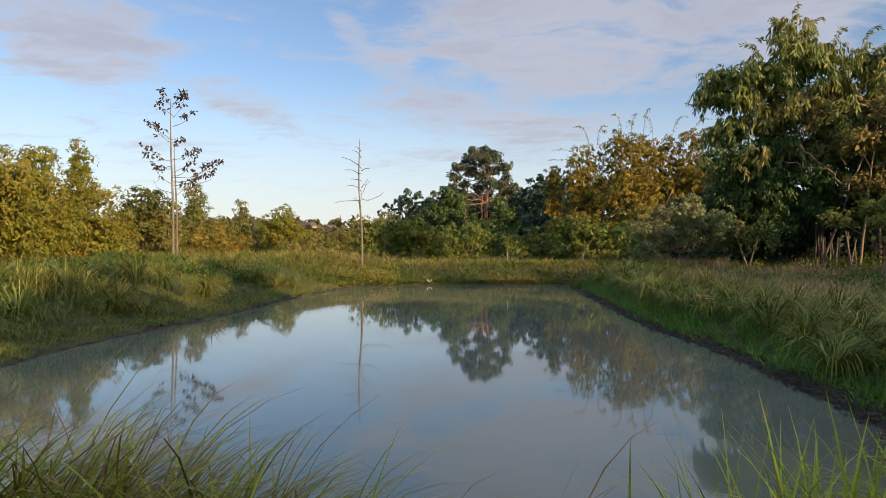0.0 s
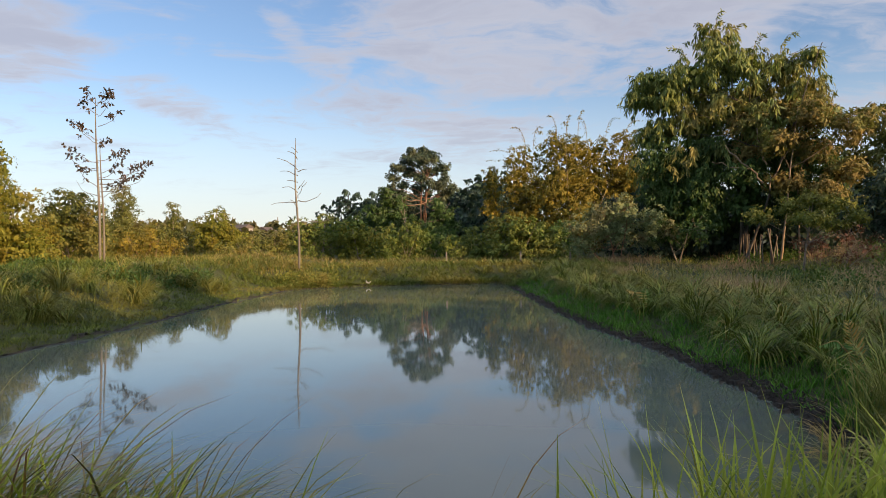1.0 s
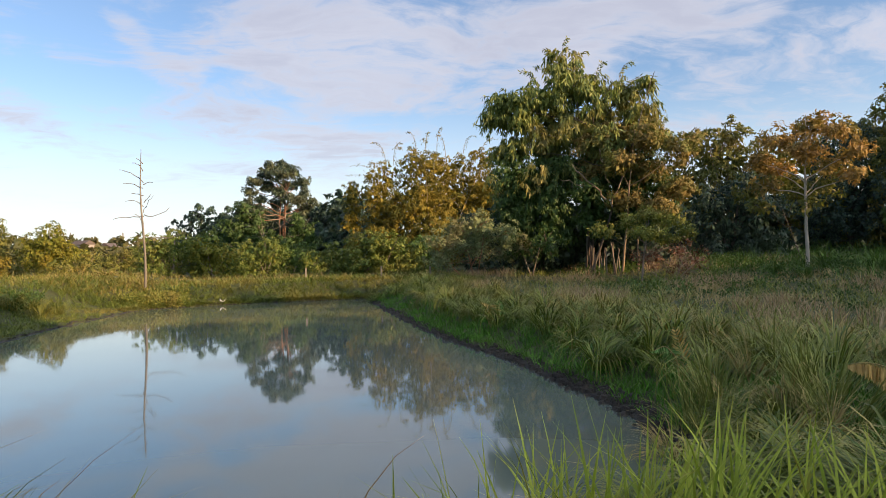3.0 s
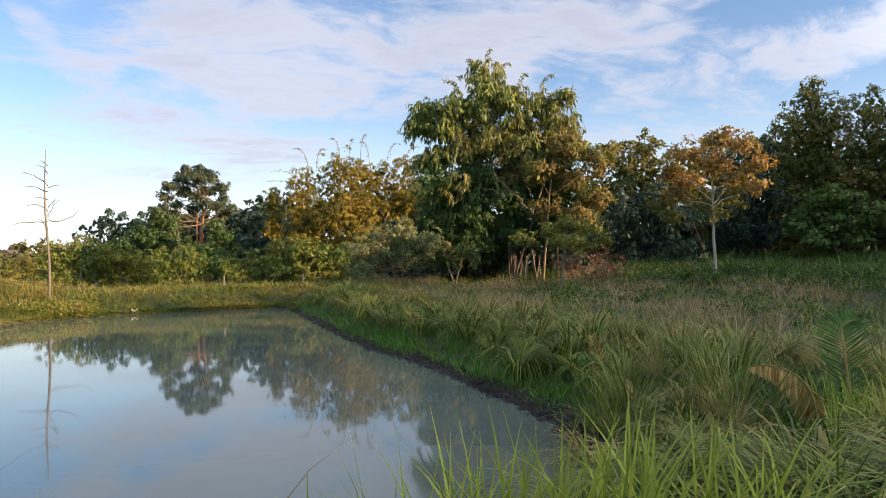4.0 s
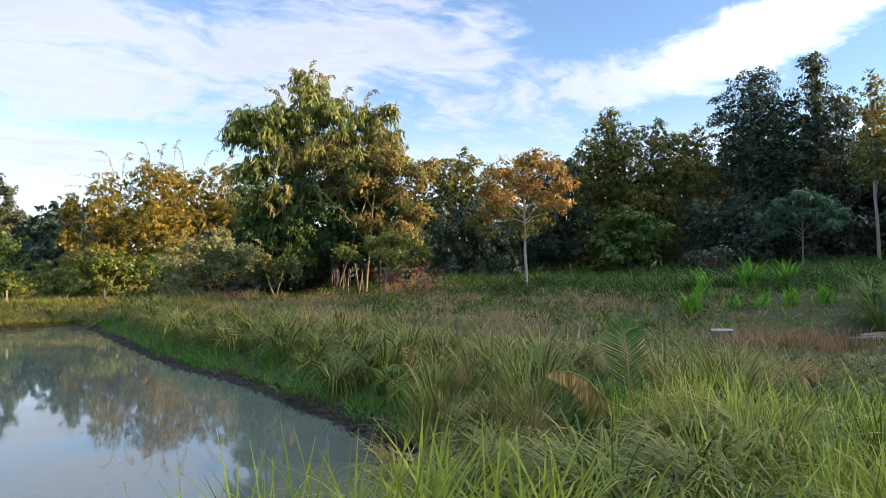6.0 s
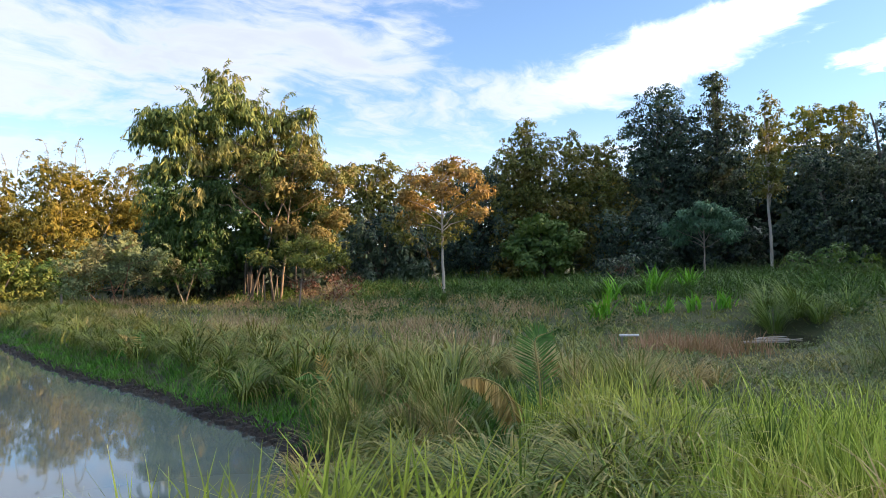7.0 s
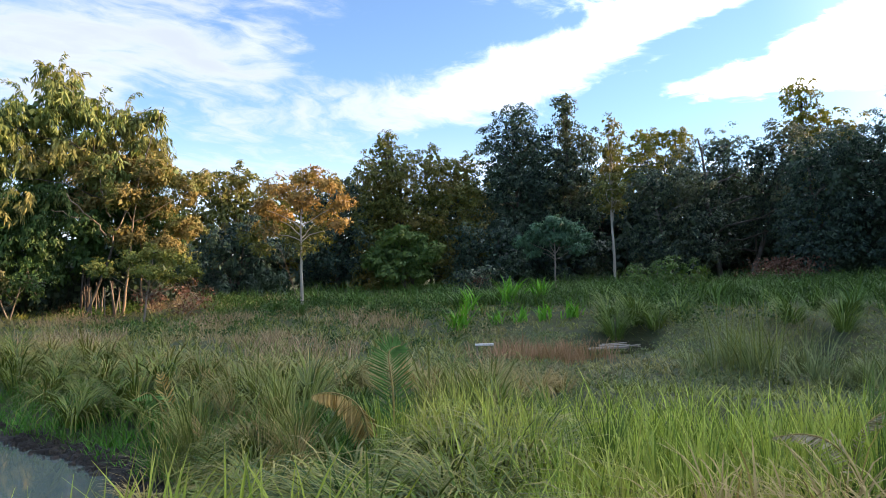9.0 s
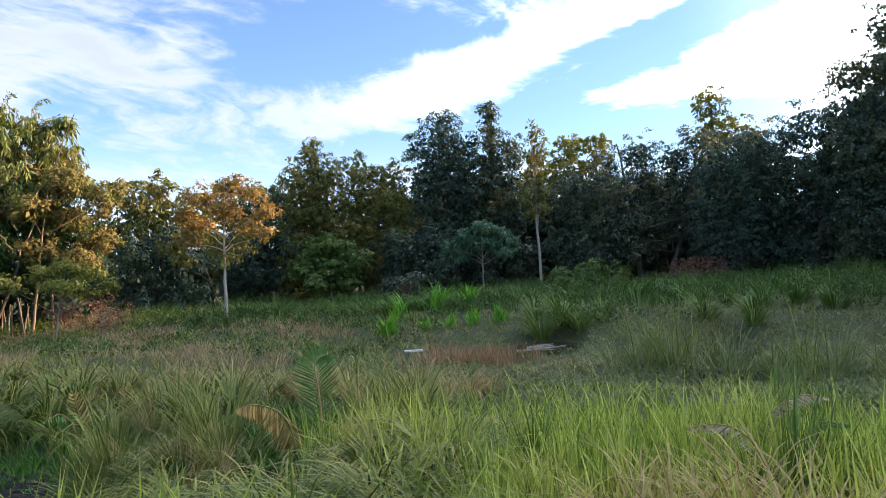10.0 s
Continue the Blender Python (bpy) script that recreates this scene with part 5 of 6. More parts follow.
# short bright grass on the waterside of the right bank and round the pond
sward("lawn_grass", "short bright green grass along the water", scatter(11000, 4.0, 9.0, 4.5, 38, lambda x, y, d: (d > 0.06) * ss(2.4, 1.0, d) * (0.4 + 0.6 * ss(30, 8, y))), 0.24, 0.015, GRASS_LAWN, 0.4, 0.6, k=6)
sward("lawn_grass", "short grass on the pond's sloping bank", scatter(15000, -11.5, -3.5, 7, 37, lambda x, y, d: (d > 0.0) * ss(3.4, 1.6, d) * ss(55, 10, y)), 0.17, 0.014, GRASS_LEFT, 0.4, 0.9, k=7)
sward("lawn_grass", "short trodden grass at the pond's head", scatter(4200, -9.0, 4.5, -7, 4.6, lambda x, y, d: (d > 0.15) * (0.35 + 0.65 * ss(0.4, 1.6, np.hypot(x, y)))), 0.20, 0.014, GRASS_LEFT, 0.5, 0.8, k=6)
# rough grass over the left bank
sward("bank_grass", "rough dull green grass on the bank", scatter(8500, -24.0, -3.0, 8, 46, lambda x, y, d: ss(1.2, 3.0, d) * ss(60, 15, y)), 0.60, 0.019, GRASS_LEFT, 0.35, 1.3, 2, k=7)
weeds("bank_weeds", "dark leafy weeds and creepers on the bank", scatter(3400, -17.0, -5.0, 10, 36, lambda x, y, d: ss(1.8, 2.8, d) * ss(-0.05, 0.45, bumps(x, y, 2.8, 5.0)) * 0.9), 0.13, LEAF_GREEN, 0.45)
# far bank
sward("bank_grass", "rough grass hanging over the far bank", scatter(5200, -9.0, 14.0, 35, 46, lambda x, y, d: (d > 0.03) * (0.6 + 0.4 * ss(3, 1, d))), 0.50, 0.028, GRASS_LEFT, 0.5, 1.3, k=7)
sward("bank_grass", "grass hanging over the water at the far edge", scatter(11000, -6.0, 8.0, 34, 39.6, lambda x, y, d: (d > -0.08) * (d < 0.45) * 1.0), 0.36, 0.026, GRASS_LEFT, 0.8, 1.0, k=5)
sward("field_grass", "tan seeding grass round the dead tree", scatter(700, -12.0, -2.0, 37, 42, lambda x, y, d: (d > 0.6) * np.exp(-((x + 6.0) / 3.0) ** 2)), 0.5, 0.03, GRASS_FIELD, 0.35, 1.0, k=6)
sward("field_grass", "sunlit yellow grass on the field behind the bank", scatter(3200, -30.0, 16.0, 41, 75, lambda x, y, d: ss(80, 44, y)), 0.52, 0.04, GRASS_FIELD, 0.4, 1.2, k=6)
weeds("golden_weeds", "golden-leaved weeds hanging over the water by the dead tree", scatter(420, -6.4, -2.6, 36.2, 39.6, lambda x, y, d: (d > -0.1) * ss(2.2, 0.6, d)), 0.13, LEAF_LIGHT, 0.55, 30, 0.34)
# meadow beside the pond
sward("meadow_grass", "knee-high meadow grass", scatter(14000, 6.0, 34.0, 1, 46, lambda x, y, d: ss(3.0, 4.5, d) * clear(x, y) * ss(64, 55, bearing(x, y)) * np.clip(11.0 / np.hypot(x, y), 0.2, 1.0)), 0.50, 0.022, GRASS_MEADOW, 0.35, 1.3, 3)
sward("meadow_grass", "pinkish seed heads over the meadow", scatter(9500, 7.0, 30.0, 5, 44, lambda x, y, d: ss(3.0, 5.0, d) * ss(60, 52, bearing(x, y)) * ss(0.05, 0.5, bumps(x, y, 2.6, 1.0)) * 0.9), 0.62, 0.016, GRASS_SEED, 0.2, 0.9, 3, k=5)
weeds("meadow_weeds", "dark leafy weeds in the meadow", scatter(900, 15.0, 28.0, 12, 30, lambda x, y, d: 0.25 + 0.3 * ss(0.1, 0.6, bumps(x, y, 2.6, 7.0))), 0.11, LEAF_GREEN, 0.32, 30, 0.28)
weeds("meadow_weeds", "low green weeds at the far side of the meadow", scatter(1600, 17.0, 34.0, 18, 40, lambda x, y, d: ss(21, 25, np.hypot(x, y) - 6) * ss(-0.1, 0.4, bumps(x, y, 3.4, 8.0)) * ss(62, 54, bearing(x, y)) * 0.9), 0.14, LEAF_FRESH, 0.5, 26, 0.35)
# marshy hollow and lush foot of the wood
sward("marsh_grass", "low matted green marsh grass", scatter(12000, 7.5, 27.0, -12, 16, lambda x, y, d: (d > 2.0) * clear(x, y) * ss(52, 60, bearing(x, y)) * np.clip(12.0 / np.hypot(x, y), 0.25, 1.0)), 0.26, 0.02, GRASS_MEADOW, 0.6, 1.0, k=5, spread=0.09)
weeds("marsh_weeds", "low brownish creeping marsh weeds", scatter(3600, 9.0, 23.0, -6, 13, lambda x, y, d: clear(x, y) * ss(-0.3, 0.4, bumps(x, y, 2.2, 3.0)) * 0.8), 0.07, LEAF_MARSH, 0.20, 28, 0.30)
sward("wood_edge_grass", "lush green grass in the shade of the wood", scatter(6500, 21.0, 54.0, -22, 42, lambda x, y, d: ss(23, 28, x) * np.clip(26.0 / np.hypot(x, y), 0.3, 1.0)), 0.85, 0.035, GRASS_WOOD, 0.35, 1.0, tall=0.8, k=8, spread=0.12)
weeds("wood_edge_weeds", "dark green leafy weeds at the foot of the wood", scatter(3000, 20.0, 48.0, -14, 26, lambda x, y, d: ss(21, 24, x) * ss(-0.3, 0.4, bumps(x, y, 3.0, 2.0)) * 0.9), 0.12, LEAF_GREEN, 0.75, 38, 0.45)
sward("dry_grass", "patch of reddish dry grass in the hollow", scatter(3400, 12.0, 19.0, 4.5, 11, lambda x, y, d: np.exp(-((x - 15.2) / 1.1) ** 2 - ((y - 7.2 - (15.2 - x) * 0.45) / 0.8) ** 2)), 0.56, 0.013, GRASS_RED, 0.22, 0.5, 3, k=7)


# short grass under the tussocks of the near right bank
sward("bank_grass", "short grass between the tussocks", scatter(2400, 3.0, 8.0, 1.5, 7.5, lambda x, y, d: (d > 0.3) * ss(40, 45, bearing(x, y)) * ss(66, 60, bearing(x, y)) * ss(3.2, 4.0, np.hypot(x, y))), 0.28, 0.014, GRASS_WOOD, 0.35, 1.2, 3, k=6)


# tall fresh grass on the near right bank
def fresh(x, y, d):
    r, az = np.hypot(x, y), np.degrees(np.arctan2(x, y))
    return (d > 0.8) * ss(8.2, 6.8, r) * ss(2.9, 3.4, r) * ss(-3, 3, az - 62 + 9 * ss(4.5, 7, r)) * (1 - 0.45 * ss(70, 76, az) * ss(5.6, 5.0, r))


sward("tall_grass", "tall fresh yellow-green grass", scatter(7200, 2.5, 9.0, -6, 6.5, fresh), 0.60, 0.0125, GRASS_BRIGHT, 0.06, 0.62, 5, 0.26, 7, 0.04)


def tussock(n, length, width, mat, spread=0.16, curl=1.7, lean=0.35, segs=5, name="tussock"):
    # blades fall in locks that share one sweep
    locks = max(6, n // 9)
    own = rnd.randint(0, locks, n)
    la, ll, lc, lz = rnd.uniform(0, 2 * pi, locks), np.abs(rnd.normal(lean, 0.2, locks)), np.abs(rnd.normal(curl, 0.4, locks)), rnd.uniform(0.65, 1.1, locks)
    a = la[own] + rnd.normal(0, 0.2, n)
    r = spread * np.sqrt(rnd.rand(n))
    pts = np.stack([r * np.cos(a), r * np.sin(a), np.full(n, -0.04)], 1)
    v = blades(pts, length * lz[own] * rnd.uniform(0.65, 1.1, n), width * rnd.uniform(0.6, 1.2, n), a + rnd.normal(0, 0.12, n), np.abs(ll[own] + rnd.normal(0, 0.08, n)), np.abs(lc[own] + rnd.normal(0, 0.2, n)), segs, 0.5)
    return quads(name, *v, mat)


def plant_tussock(me, x, y, size, label, group, name="grass_tussock"):
    ob = new(name, me)
    ob.matrix_world = pose(x, y, float(land(x, y)[0]), rnd.normal(0, 4), rnd.normal(0, 4), rnd.uniform(0, 360)) @ Matrix.Diagonal((size, size, size * rnd.uniform(0.9, 1.1), 1))
    return tagged(ob, label, "grass", group)


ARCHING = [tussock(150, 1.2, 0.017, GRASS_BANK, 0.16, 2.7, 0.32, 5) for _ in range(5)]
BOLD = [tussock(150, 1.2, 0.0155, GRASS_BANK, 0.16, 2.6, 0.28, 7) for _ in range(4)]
STRAW = [tussock(90, 1.0, 0.012, GRASS_DRY, 0.14, 1.9, 0.2) for _ in range(2)]
YELLOWISH = [tussock(170, 1.15, 0.018, GRASS_FIELD, 0.2, 2.4, 0.3) for _ in range(2)]
spots = []
for _ in range(6000):
    y = 7.0 + 29 * rnd.rand() ** 1.3
    x = rnd.uniform(4.8, 9.8)
    d = float(shore(x, y)[0])
    if 0.55 + 0.6 * float(ss(9, 14, y)) < d < 3.6 and len(spots) < 130 and all((x - a) ** 2 + (y - b) ** 2 > 0.62 for a, b in spots):
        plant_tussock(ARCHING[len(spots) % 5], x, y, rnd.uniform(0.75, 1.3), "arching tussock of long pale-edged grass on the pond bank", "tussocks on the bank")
        spots.append((x, y))
put = 0
while put < 52:
    r, az = rnd.uniform(4.3, 8.0), radians(rnd.uniform(32, 64))
    x, y = r * sin(az), r * cos(az)
    # none round the palm seedling
    if float(shore(x, y)[0]) > 0.42 and not (r > 5.0 and 45 < math.degrees(az) < 57):
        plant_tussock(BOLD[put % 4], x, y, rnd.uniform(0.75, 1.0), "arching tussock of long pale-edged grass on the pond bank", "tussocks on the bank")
        put += 1
for i in range(80):
    y = 4.2 + 20 * rnd.rand() ** 1.3
    x = 7.0 + rnd.uniform(0, 2.6) + 0.02 * y
    plant_tussock(STRAW[i % 2], x, y, rnd.uniform(0.7, 1.0), "straw-coloured grass tuft gone to seed", "straw tufts", "straw_tuft")
for i in range(84):
    y = 8.5 + 23 * rnd.rand() ** 1.7
    x = float(np.interp(y, POND[2:11, 1], POND[2:11, 0])) - rnd.uniform(1.2, 5.0)
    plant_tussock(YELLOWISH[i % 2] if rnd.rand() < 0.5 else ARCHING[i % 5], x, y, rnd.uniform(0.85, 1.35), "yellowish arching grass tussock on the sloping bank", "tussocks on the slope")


FRESH = [tussock(110, 0.95, 0.015, GRASS_COOL, 0.2, 0.9, 0.12, 5) for _ in range(2)]
put = 0
while put < 7:
    r, az = rnd.uniform(5.0, 8.0), radians(rnd.uniform(60, 92))
    plant_tussock(FRESH[put % 2], r * sin(az), r * cos(az), rnd.uniform(0.7, 1.0), "dark green upright grass tuft in the tall grass", "dark grass tufts")
    put += 1
COOL = [tussock(210, 1.35, 0.016, GRASS_COOL, 0.2, 1.7, 0.25, 5) for _ in range(2)]
for i, (x, y, size) in enumerate(((3.35, 2.15, 0.8), (3.75, 2.05, 0.75), (3.55, 2.65, 0.8), (21.7, 7.9, 1.25), (22.3, 6.8, 1.2), (22.8, 7.6, 1.3), (23.4, 6.4, 1.2), (24.0, 9.0, 1.2), (23.0, 3.0, 1.2), (22.0, 1.6, 1.1))):
    plant_tussock(COOL[i % 2], x, y, size, "blue-green fountain of broad grass blades", "blue-green tussocks")


REEDS = [tussock(85, 1.2, 0.012, GRASS_REED, 0.22, 1.0, 0.15, 5) for _ in range(2)]
for i in range(26):
    x, y = ((15.0, 3.1), (14.3, 2.3), (13.7, 1.4), (14.2, 0.2), (15.2, -0.6), (14.4, -1.6), (16.0, -2.4))[i % 7]
    plant_tussock(REEDS[i % 2], x + rnd.normal(0, 0.5), y + rnd.normal(0, 0.4), rnd.uniform(0.6, 1.1), "grey-green clump of tall marsh grass", "marsh grass clumps", "marsh_tuft")
LUSH = [tussock(190, 1.35, 0.024, GRASS_WOOD, 0.3, 1.8, 0.25, 5) for _ in range(3)]
put = 0
while put < 84:
    x, y = rnd.uniform(23.5, 43), rnd.uniform(-8, 30)
    if float(bumps(x, y, 4.0, 6.0)) > -0.1 and math.degrees(math.atan2(x, y)) > 42:
        plant_tussock(LUSH[put % 3], x, y, rnd.uniform(0.6, 1.05), "lush green mound of arching grass below the wood", "grass mounds below the wood", "grass_mound")
        put += 1
SEEDING = [tussock(80, 1.05, 0.012, GRASS_MEADOW, 0.16, 0.9, 0.12, 5) for _ in range(2)]
for i in range(34):
    r, az = rnd.uniform(6.6, 10.5), radians(rnd.choice((rnd.uniform(34, 47), rnd.uniform(56, 61))))
    plant_tussock(SEEDING[i % 2] if i % 3 else STRAW[i % 2], r * sin(az), r * cos(az), rnd.uniform(0.75, 1.1), "upright tuft of seeding yellow-green grass", "seeding tufts", "seeding_tuft")


# ---------------------------------------------------------------- foreground blades at the head of the pond
def fan(name, label, x, y, n, length, width, mat, phi, spread, lean, curl, wide):
    a = phi + rnd.normal(0, spread, n)
    px, py = rnd.normal(0, wide, n), rnd.normal(0, wide * 0.5, n)
    z0 = float(land(x, y)[0])
    pts = np.stack([px, py, land(x + px, y + py) - z0 - 0.03], 1)
    v = blades(pts, length * rnd.uniform(0.55, 1.12, n), width * rnd.uniform(0.6, 1.2, n), a, np.abs(rnd.normal(lean, 0.15, n)), np.abs(rnd.normal(curl, 0.35, n)), 6, 0.5)
    ob = new(name, quads(name, *v, mat))
    ob.matrix_world = pose(x, y, z0)
    return tagged(ob, label, "grass", "foreground grass")


DARK_LABEL, FRESH_LABEL = "dark arching grass clump with reddish tips", "fresh yellow-green grass clump at the pond's head"
for cx, cy, high in ((-2.3, 3.0, 1.5), (-1.95, 3.0, 1.5), (-1.6, 3.0, 1.42), (-1.25, 2.95, 1.3), (-0.95, 2.9, 1.2)):
    fan("grass_clump", DARK_LABEL, cx, cy, 300, high * 0.86, 0.010, GRASS_DARK, -0.1, 1.0, 0.22, 1.8, 0.22)
    fan("grass_clump", FRESH_LABEL, cx, cy - 0.15, 170, high * 0.70, 0.016, GRASS_LIME, 0.1, 1.4, 0.15, 1.3, 0.2)
for cx, high in ((-2.1, 1.1), (-1.5, 1.05), (-1.05, 0.95)):
    fan("grass_clump", "straw-coloured grass clump at the pond's head", cx, 2.95, 70, high, 0.009, GRASS_DRY, 0.0, 0.8, 0.15, 1.7, 0.25)
fan("grass_clump", "thin reddish blades over the water", -0.6, 2.8, 60, 0.95, 0.0085, GRASS_DARK, 0.0, 0.6, 0.2, 1.9, 0.16)
fan("grass_clump", "thin reddish blades over the water", -0.2, 2.75, 34, 0.95, 0.0085, GRASS_DARK, 0.0, 0.6, 0.2, 2.0, 0.14)
fan("grass_clump", "tall reddish blades standing over the water", 0.37, 2.72, 3, 1.0, 0.012, GRASS_DARK, 0.1, 0.3, 0.08, 0.35, 0.03)
fan("grass_clump", "tall green blades standing over the water", -0.47, 2.75, 4, 0.98, 0.012, GRASS_LIME, 0.2, 0.5, 0.06, 0.5, 0.04)
fan("grass_clump", "few dark blades over the water", 0.42, 2.7, 8, 1.0, 0.010, GRASS_DARK, 0.2, 0.5, 0.12, 1.6, 0.08)
fan("grass_clump", FRESH_LABEL, 1.25, 2.65, 110, 0.86, 0.013, GRASS_LIME, 0.8, 1.6, 0.12, 0.7, 0.2)
fan("grass_clump", FRESH_LABEL, 1.6, 2.5, 150, 0.93, 0.015, GRASS_LIME, 0.4, 1.5, 0.12, 0.8, 0.16)
fan("grass_clump", FRESH_LABEL, 1.95, 2.3, 170, 1.04, 0.017, GRASS_LIME, 0.2, 1.5, 0.15, 0.9, 0.16)
fan("grass_clump", FRESH_LABEL, 2.3, 2.05, 160, 1.0, 0.017, GRASS_LIME, 0.2, 1.5, 0.2, 1.0, 0.16)
for cx, cy in ((3.9, 0.8), (4.2, 0.5), (4.5, 0.2), (4.8, 0.45), (4.4, 0.95), (4.1, 0.0)):
    fan("grass_clump", "dry straw-coloured grass clump", cx, cy, 90, 1.0, 0.013, GRASS_DRY, 2.6, 1.8, 0.25, 1.7, 0.2)
for cx, cy in ((-10.3, 16.8), (-10.9, 17.6), (-9.7, 17.8), (-11.4, 17.0)):
    fan("grass_clump", "tall fresh green grass on the sloping bank", cx, cy, 60, 1.1, 0.022, GRASS_MEADOW, 0.0, 3.0, 0.12, 0.8, 0.35)
# tall thin stalks by the marsh water
for cx, cy, n in ((14.2, 3.0, 40), (14.7, 2.5, 46), (14.0, 2.2, 34), (13.4, 0.2, 26), (12.8, -1.2, 30)):
    fan("reed_clump", "tall thin pale-green grass stalks by the marsh", cx, cy, n, 1.55, 0.018, GRASS_MEADOW, 0.0, 3.0, 0.2, 0.6, 0.4)
# broad-leaved plants at the foot of the slope
for cx, cy, n, high in ((21.4, 13.6, 34, 1.2), (22.4, 12.7, 20, 0.7), (23.0, 12.0, 20, 0.7), (23.6, 11.2, 24, 0.8), (24.2, 10.4, 26, 0.85), (26.6, 14.5, 40, 1.5), (27.6, 13.4, 40, 1.5), (28.4, 15.2, 40, 1.5), (25.8, 15.9, 30, 1.3)):
    ob = fan("ginger_plant", "bright green broad strap-leaved plant", cx, cy, n, high, 0.075, LEAF_BROAD, 0.0, 3.0, 0.25, 0.9, 0.22)
    tagged(ob, category="plant", group="strap-leaved plants")


# ---------------------------------------------------------------- palm seedlings
def frond(ob, line, n, reach, mat, rib, hang=0.0, sweep=0.6, label="", wide=0.03, flat=None):
    """A feather-shaped palm leaf: a rib along the line and pairs of narrow leaflets."""
    p = np.asarray(line, float)
    s = np.linspace(0, 1, len(p))
    fine = np.linspace(0, 1, 24)
    q = np.stack([np.interp(fine, s, p[:, k]) for k in range(3)], 1)
    for _ in range(3):
        q[1:-1] = (q[:-2] + q[1:-1] * 2 + q[2:]) / 4
    holder = part("frond", quads("frond", *tube(q, 0.011 * (1 - fine) + 0.003, 6), rib), ob, label)
    c, w, lens = [], [], []
    tang = np.gradient(q, axis=0)
    tang /= np.linalg.norm(tang, axis=1)[:, None]
    for f in np.linspace(0.22, 0.99, n):
        at = np.array([np.interp(f, fine, q[:, k]) for k in range(3)])
        t = np.array([np.interp(f, fine, tang[:, k]) for k in range(3)])
        side = np.cross(t, flat or ((0.25, 0.9, 0.35) if abs(t[2]) > 0.6 else (0, 0, 1)))
        side /= np.linalg.norm(side)
        for sgn in (-1, 1):
            d = side * sgn + t * sweep + np.array([0, 0, -hang]) + rnd.normal(0, 0.05, 3)
            c.append(at)
            w.append(d)
            lens.append(reach * sin(pi * (0.15 + 0.8 * f)) * rnd.uniform(0.9, 1.05))
    lens = np.array(lens)
    part("leaflet", quads("leaflet", *leaves(np.array(c), np.array(w), lens * 1.15, wide, 0.1, True, flat and np.array([flat] * len(c)) + rnd.normal(0, 0.15, (len(c), 3))), mat), holder)


def seedling(x, y, label):
    return base("palm_seedling", x, y, float(land(x, y)[0]), label, "palm", "palm seedlings")


PALM_GREEN = leaf_material("green_palm_leaflet", (0.10, 0.19, 0.04), (0.18, 0.29, 0.065))
PALM_ORANGE = leaf_material("withered_orange_palm_leaflet", (0.44, 0.25, 0.06), (0.66, 0.42, 0.13), through_light=0.25)
PALM_DRY = leaf_material("dry_palm_leaflet", (0.34, 0.25, 0.13), (0.54, 0.42, 0.24), through_light=0.2)
RIB = plain_material("palm_rib", (0.36, 0.26, 0.08))
palm = seedling(5.45, 4.25, "young palm with one green and one withered orange frond")
foot = palm.matrix_world.translation.z
frond(palm, [(0.1, 0.05, 0), (0.22, 0.20, 0.52 - foot), (0.22, 0.26, 0.80 - foot), (0.15, 0.33, 0.95 - foot), (0.05, 0.45, 1.02 - foot), (-0.04, 0.54, 1.04 - foot), (-0.13, 0.63, 1.01 - foot)],
      64, 0.26, PALM_ORANGE, RIB, 1.5, 0.1, "withered orange palm frond", 0.022)
frond(palm, [(0.2, 0, 0), (0.38, 0.02, 0.60 - foot), (0.40, 0.04, 0.98 - foot), (0.38, 0.05, 1.19 - foot), (0.37, 0.08, 1.38 - foot), (0.39, 0.04, 1.44 - foot), (0.45, -0.01, 1.46 - foot)],
      34, 0.25, PALM_GREEN, RIB, 0.0, 0.7, "green palm frond", 0.018, (0.79, 0.61, 0.0))
palm = seedling(6.35, 16.3, "small yellowing palm seedling among the bank grass")
frond(palm, [(0, 0, 0), (-0.05, 0, 0.3), (-0.2, 0, 0.55), (-0.4, 0, 0.6)], 16, 0.24, PALM_ORANGE, RIB, 0.9, 0.5)
frond(palm, [(0, 0, 0), (0.05, 0, 0.3), (0.1, 0, 0.6)], 14, 0.2, PALM_GREEN, RIB)
palm = seedling(5.75, 7.9, "withered palm seedling with an arched brown frond")
frond(palm, [(0, 0, 0), (-0.05, 0.02, 0.45), (-0.2, 0.04, 0.62), (-0.4, 0.06, 0.55)], 18, 0.16, PALM_GREEN, RIB, 1.0, 0.4)
frond(palm, [(0.05, 0, 0), (0.02, 0.0, 0.5), (-0.08, 0.0, 0.85)], 12, 0.18, PALM_ORANGE, RIB, 0.0, 1.2)
palm = seedling(5.25, 0.0, "young palm with drooping dry fronds in the tall grass")
foot = palm.matrix_world.translation.z
frond(palm, [(0.2, 0.1, 0), (0.50, 0.30, 0.55 - foot), (0.54, 0.42, 0.84 - foot), (0.53, 0.55, 0.95 - foot), (0.51, 0.70, 0.97 - foot), (0.49, 0.86, 0.93 - foot)], 40, 0.15, PALM_DRY, RIB, 0.6, 0.7, "dry straw-coloured palm frond", 0.014)
frond(palm, [(0.3, 0.1, 0), (0.80, 0.40, 0.62 - foot), (0.84, 0.38, 0.94 - foot), (0.85, 0.25, 1.08 - foot), (0.86, 0.10, 1.14 - foot), (0.86, -0.05, 1.11 - foot)], 40, 0.16, PALM_DRY, RIB, 0.6, 0.8, "dry straw-coloured palm frond", 0.014)
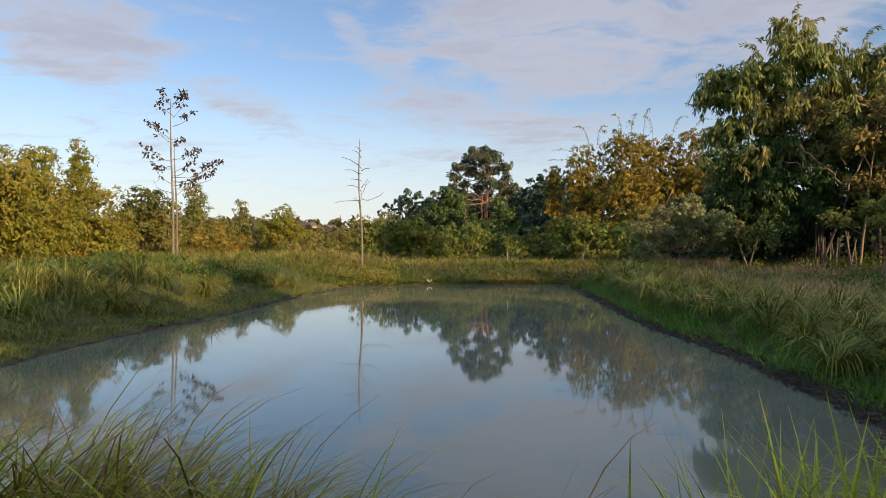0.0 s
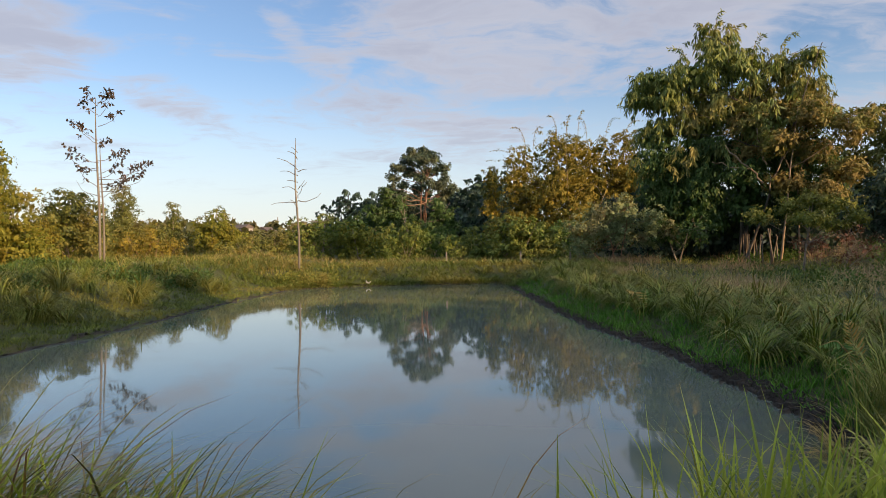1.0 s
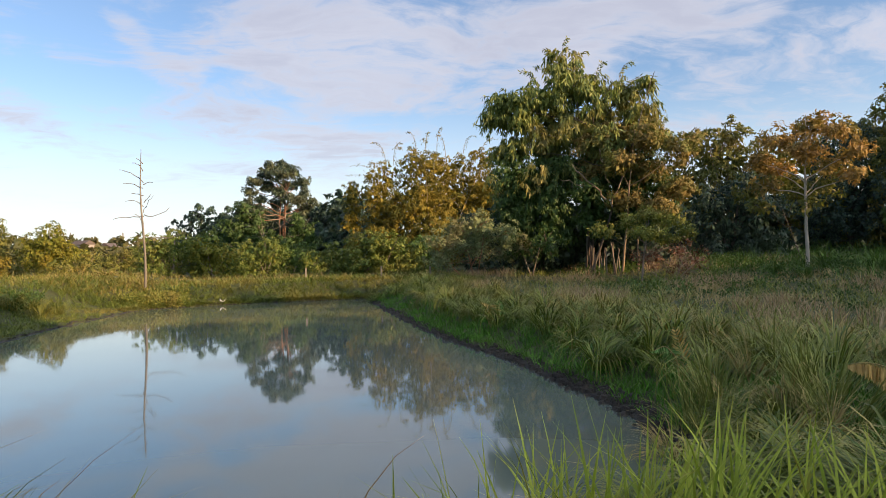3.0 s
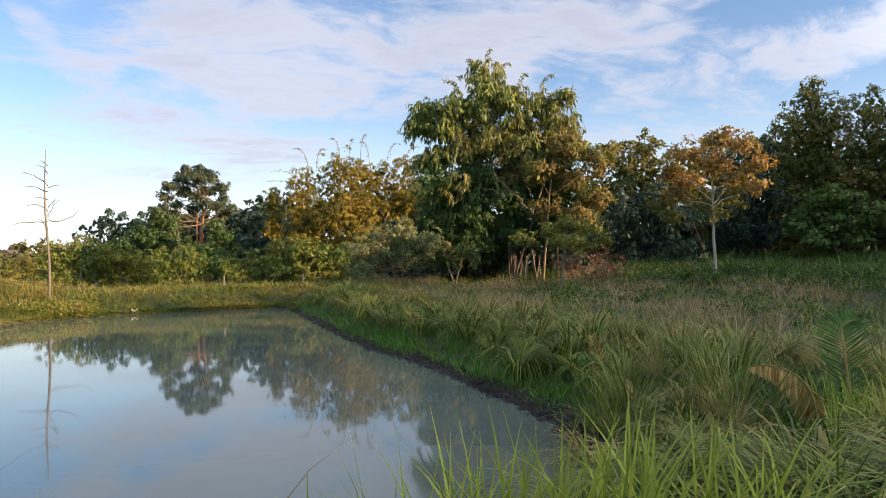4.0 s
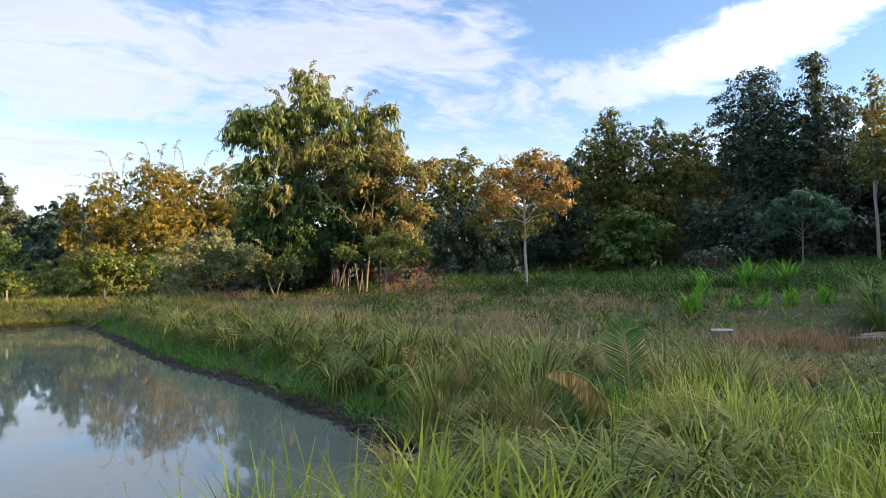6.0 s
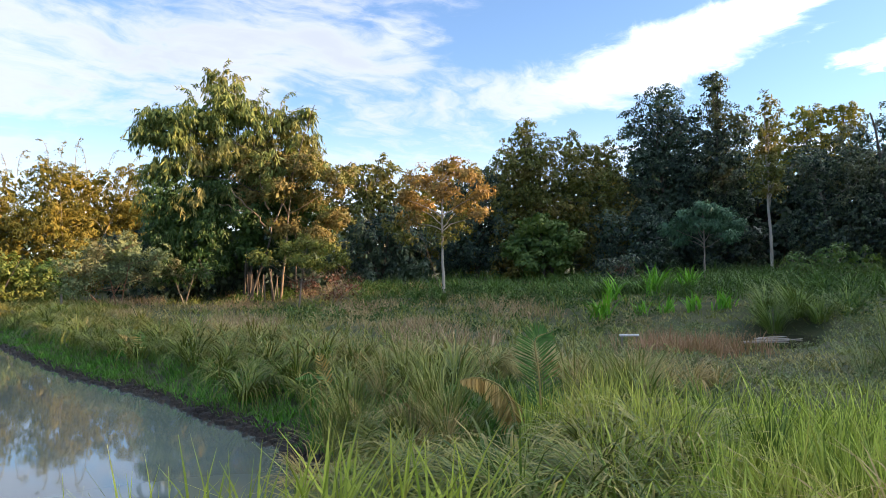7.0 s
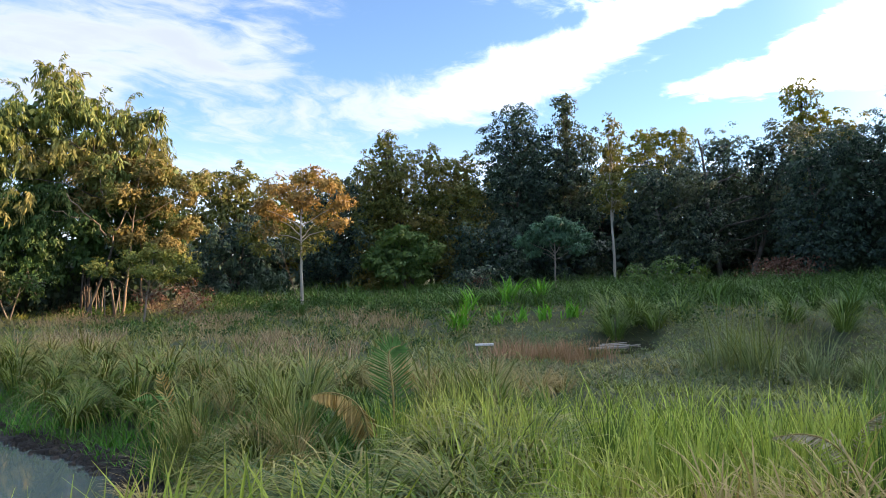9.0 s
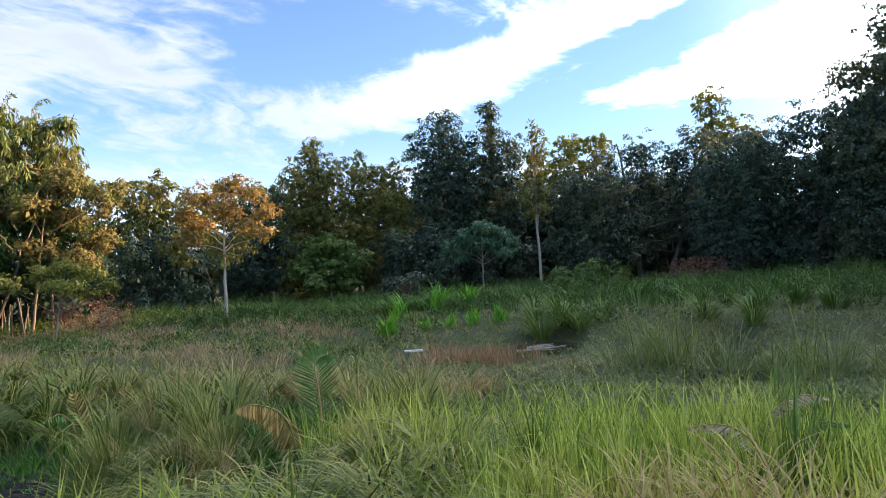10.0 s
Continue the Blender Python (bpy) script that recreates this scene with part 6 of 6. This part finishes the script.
frond(palm, [(0.3, 0, 0), (0.70, 0.25, 0.55 - foot), (0.75, 0.15, 0.85 - foot), (0.75, 0.0, 0.98 - foot), (0.75, -0.15, 0.95 - foot)], 34, 0.20, PALM_GREEN, RIB, 0.4, 0.8, "green palm frond", 0.017)


# ---------------------------------------------------------------- small made things
def box(x0, x1, y0, y1, z0, z1, bevel=0.006):
    bm = bmesh.new()
    bmesh.ops.create_cube(bm, size=1.0)
    for v in bm.verts:
        v.co = Vector(((x0 + x1) / 2 + v.co.x * (x1 - x0), (y0 + y1) / 2 + v.co.y * (y1 - y0), (z0 + z1) / 2 + v.co.z * (z1 - z0)))
    bmesh.ops.bevel(bm, geom=bm.edges[:], offset=bevel, segments=2, affect="EDGES")
    me = bpy.data.meshes.new("board")
    bm.to_mesh(me)
    bm.free()
    return me


def put_box(name, me, mat, parent, label=""):
    me.materials.append(mat)
    return part(name, me, parent, label)


PAINT = plain_material("weathered_white_paint", (0.72, 0.72, 0.70), 0.5)
POST = plain_material("grey_weathered_wood", (0.24, 0.21, 0.17), 0.85)
mx, my = 14.6, 8.5
stand = base("board_stand", mx, my, float(land(mx, my)[0]), "small weathered white board on short posts in the marsh", "stand", turn=-58)
put_box("board", box(-0.22, 0.22, -0.09, 0.09, 0.38, 0.42), PAINT, stand)
put_box("lower_board", box(-0.2, 0.2, -0.07, 0.07, 0.06, 0.09), PAINT, stand)
for dx in (-0.17, 0.17):
    put_box("post", box(dx - 0.022, dx + 0.022, -0.03, 0.03, -0.1, 0.38), POST, stand)
for px, py in ((8.6, 42.2), (4.0, 42.6), (11.6, 41.6)):
    ob = base("fence_post", px, py, float(land(px, py)[0]), "short grey weathered wooden post on the far bank", "post", "posts on the bank")
    put_box("post", box(-0.045, 0.045, -0.045, 0.045, -0.2, 0.8, 0.012), POST, ob)
for i, (dx, dy, turn, long) in enumerate(((-0.6, 0.1, 20, 0.9), (0.3, -0.1, -8, 1.2), (0.7, 0.2, 12, 0.8), (-0.2, -0.25, 4, 0.6))):
    px, py = PUDDLES[0][0] + dx, PUDDLES[0][1] + dy
    ob = new("stick", quads("stick", *limb((-long / 2, 0, 0), (long / 2, 0, 0.02), 0.03, 0.015, 0.08, 6, 6), BARK_PALE))
    ob.matrix_world = pose(px, py, 0.20, 0, 0, turn - 55)
    tagged(ob, "pale fallen stick lying in the marsh water", "stick", "sticks in the water")


def scrap(x, y):
    """A crumpled white shape that stands in for a bird at the foot of the far bank."""
    n, m = 9, 7
    u, v = np.meshgrid(np.linspace(-1, 1, n), np.linspace(-1, 1, m), indexing="ij")
    p = np.stack([0.12 * u + 0.02 * np.sin(5 * v), 0.10 * v, 0.10 + 0.09 * u * u + 0.035 * np.sin(6 * u + 3 * v) + rnd.normal(0, 0.012, u.shape)], -1)
    i, j = np.meshgrid(np.arange(n - 1), np.arange(m - 1), indexing="ij")
    k = i * m + j
    ob = new("white_stand_in", quads("white_stand_in", p, np.stack([k, k + m, k + m + 1, k + 1], -1), PAINT))
    thick = ob.modifiers.new("thick", "SOLIDIFY")
    thick.thickness = 0.012
    ob.matrix_world = pose(x, y, max(0.0, float(land(x, y)[0])) - 0.02)
    return tagged(ob, "small white stand-in for a bird on the far bank's edge", "litter")


scrap(-0.75, 37.6)
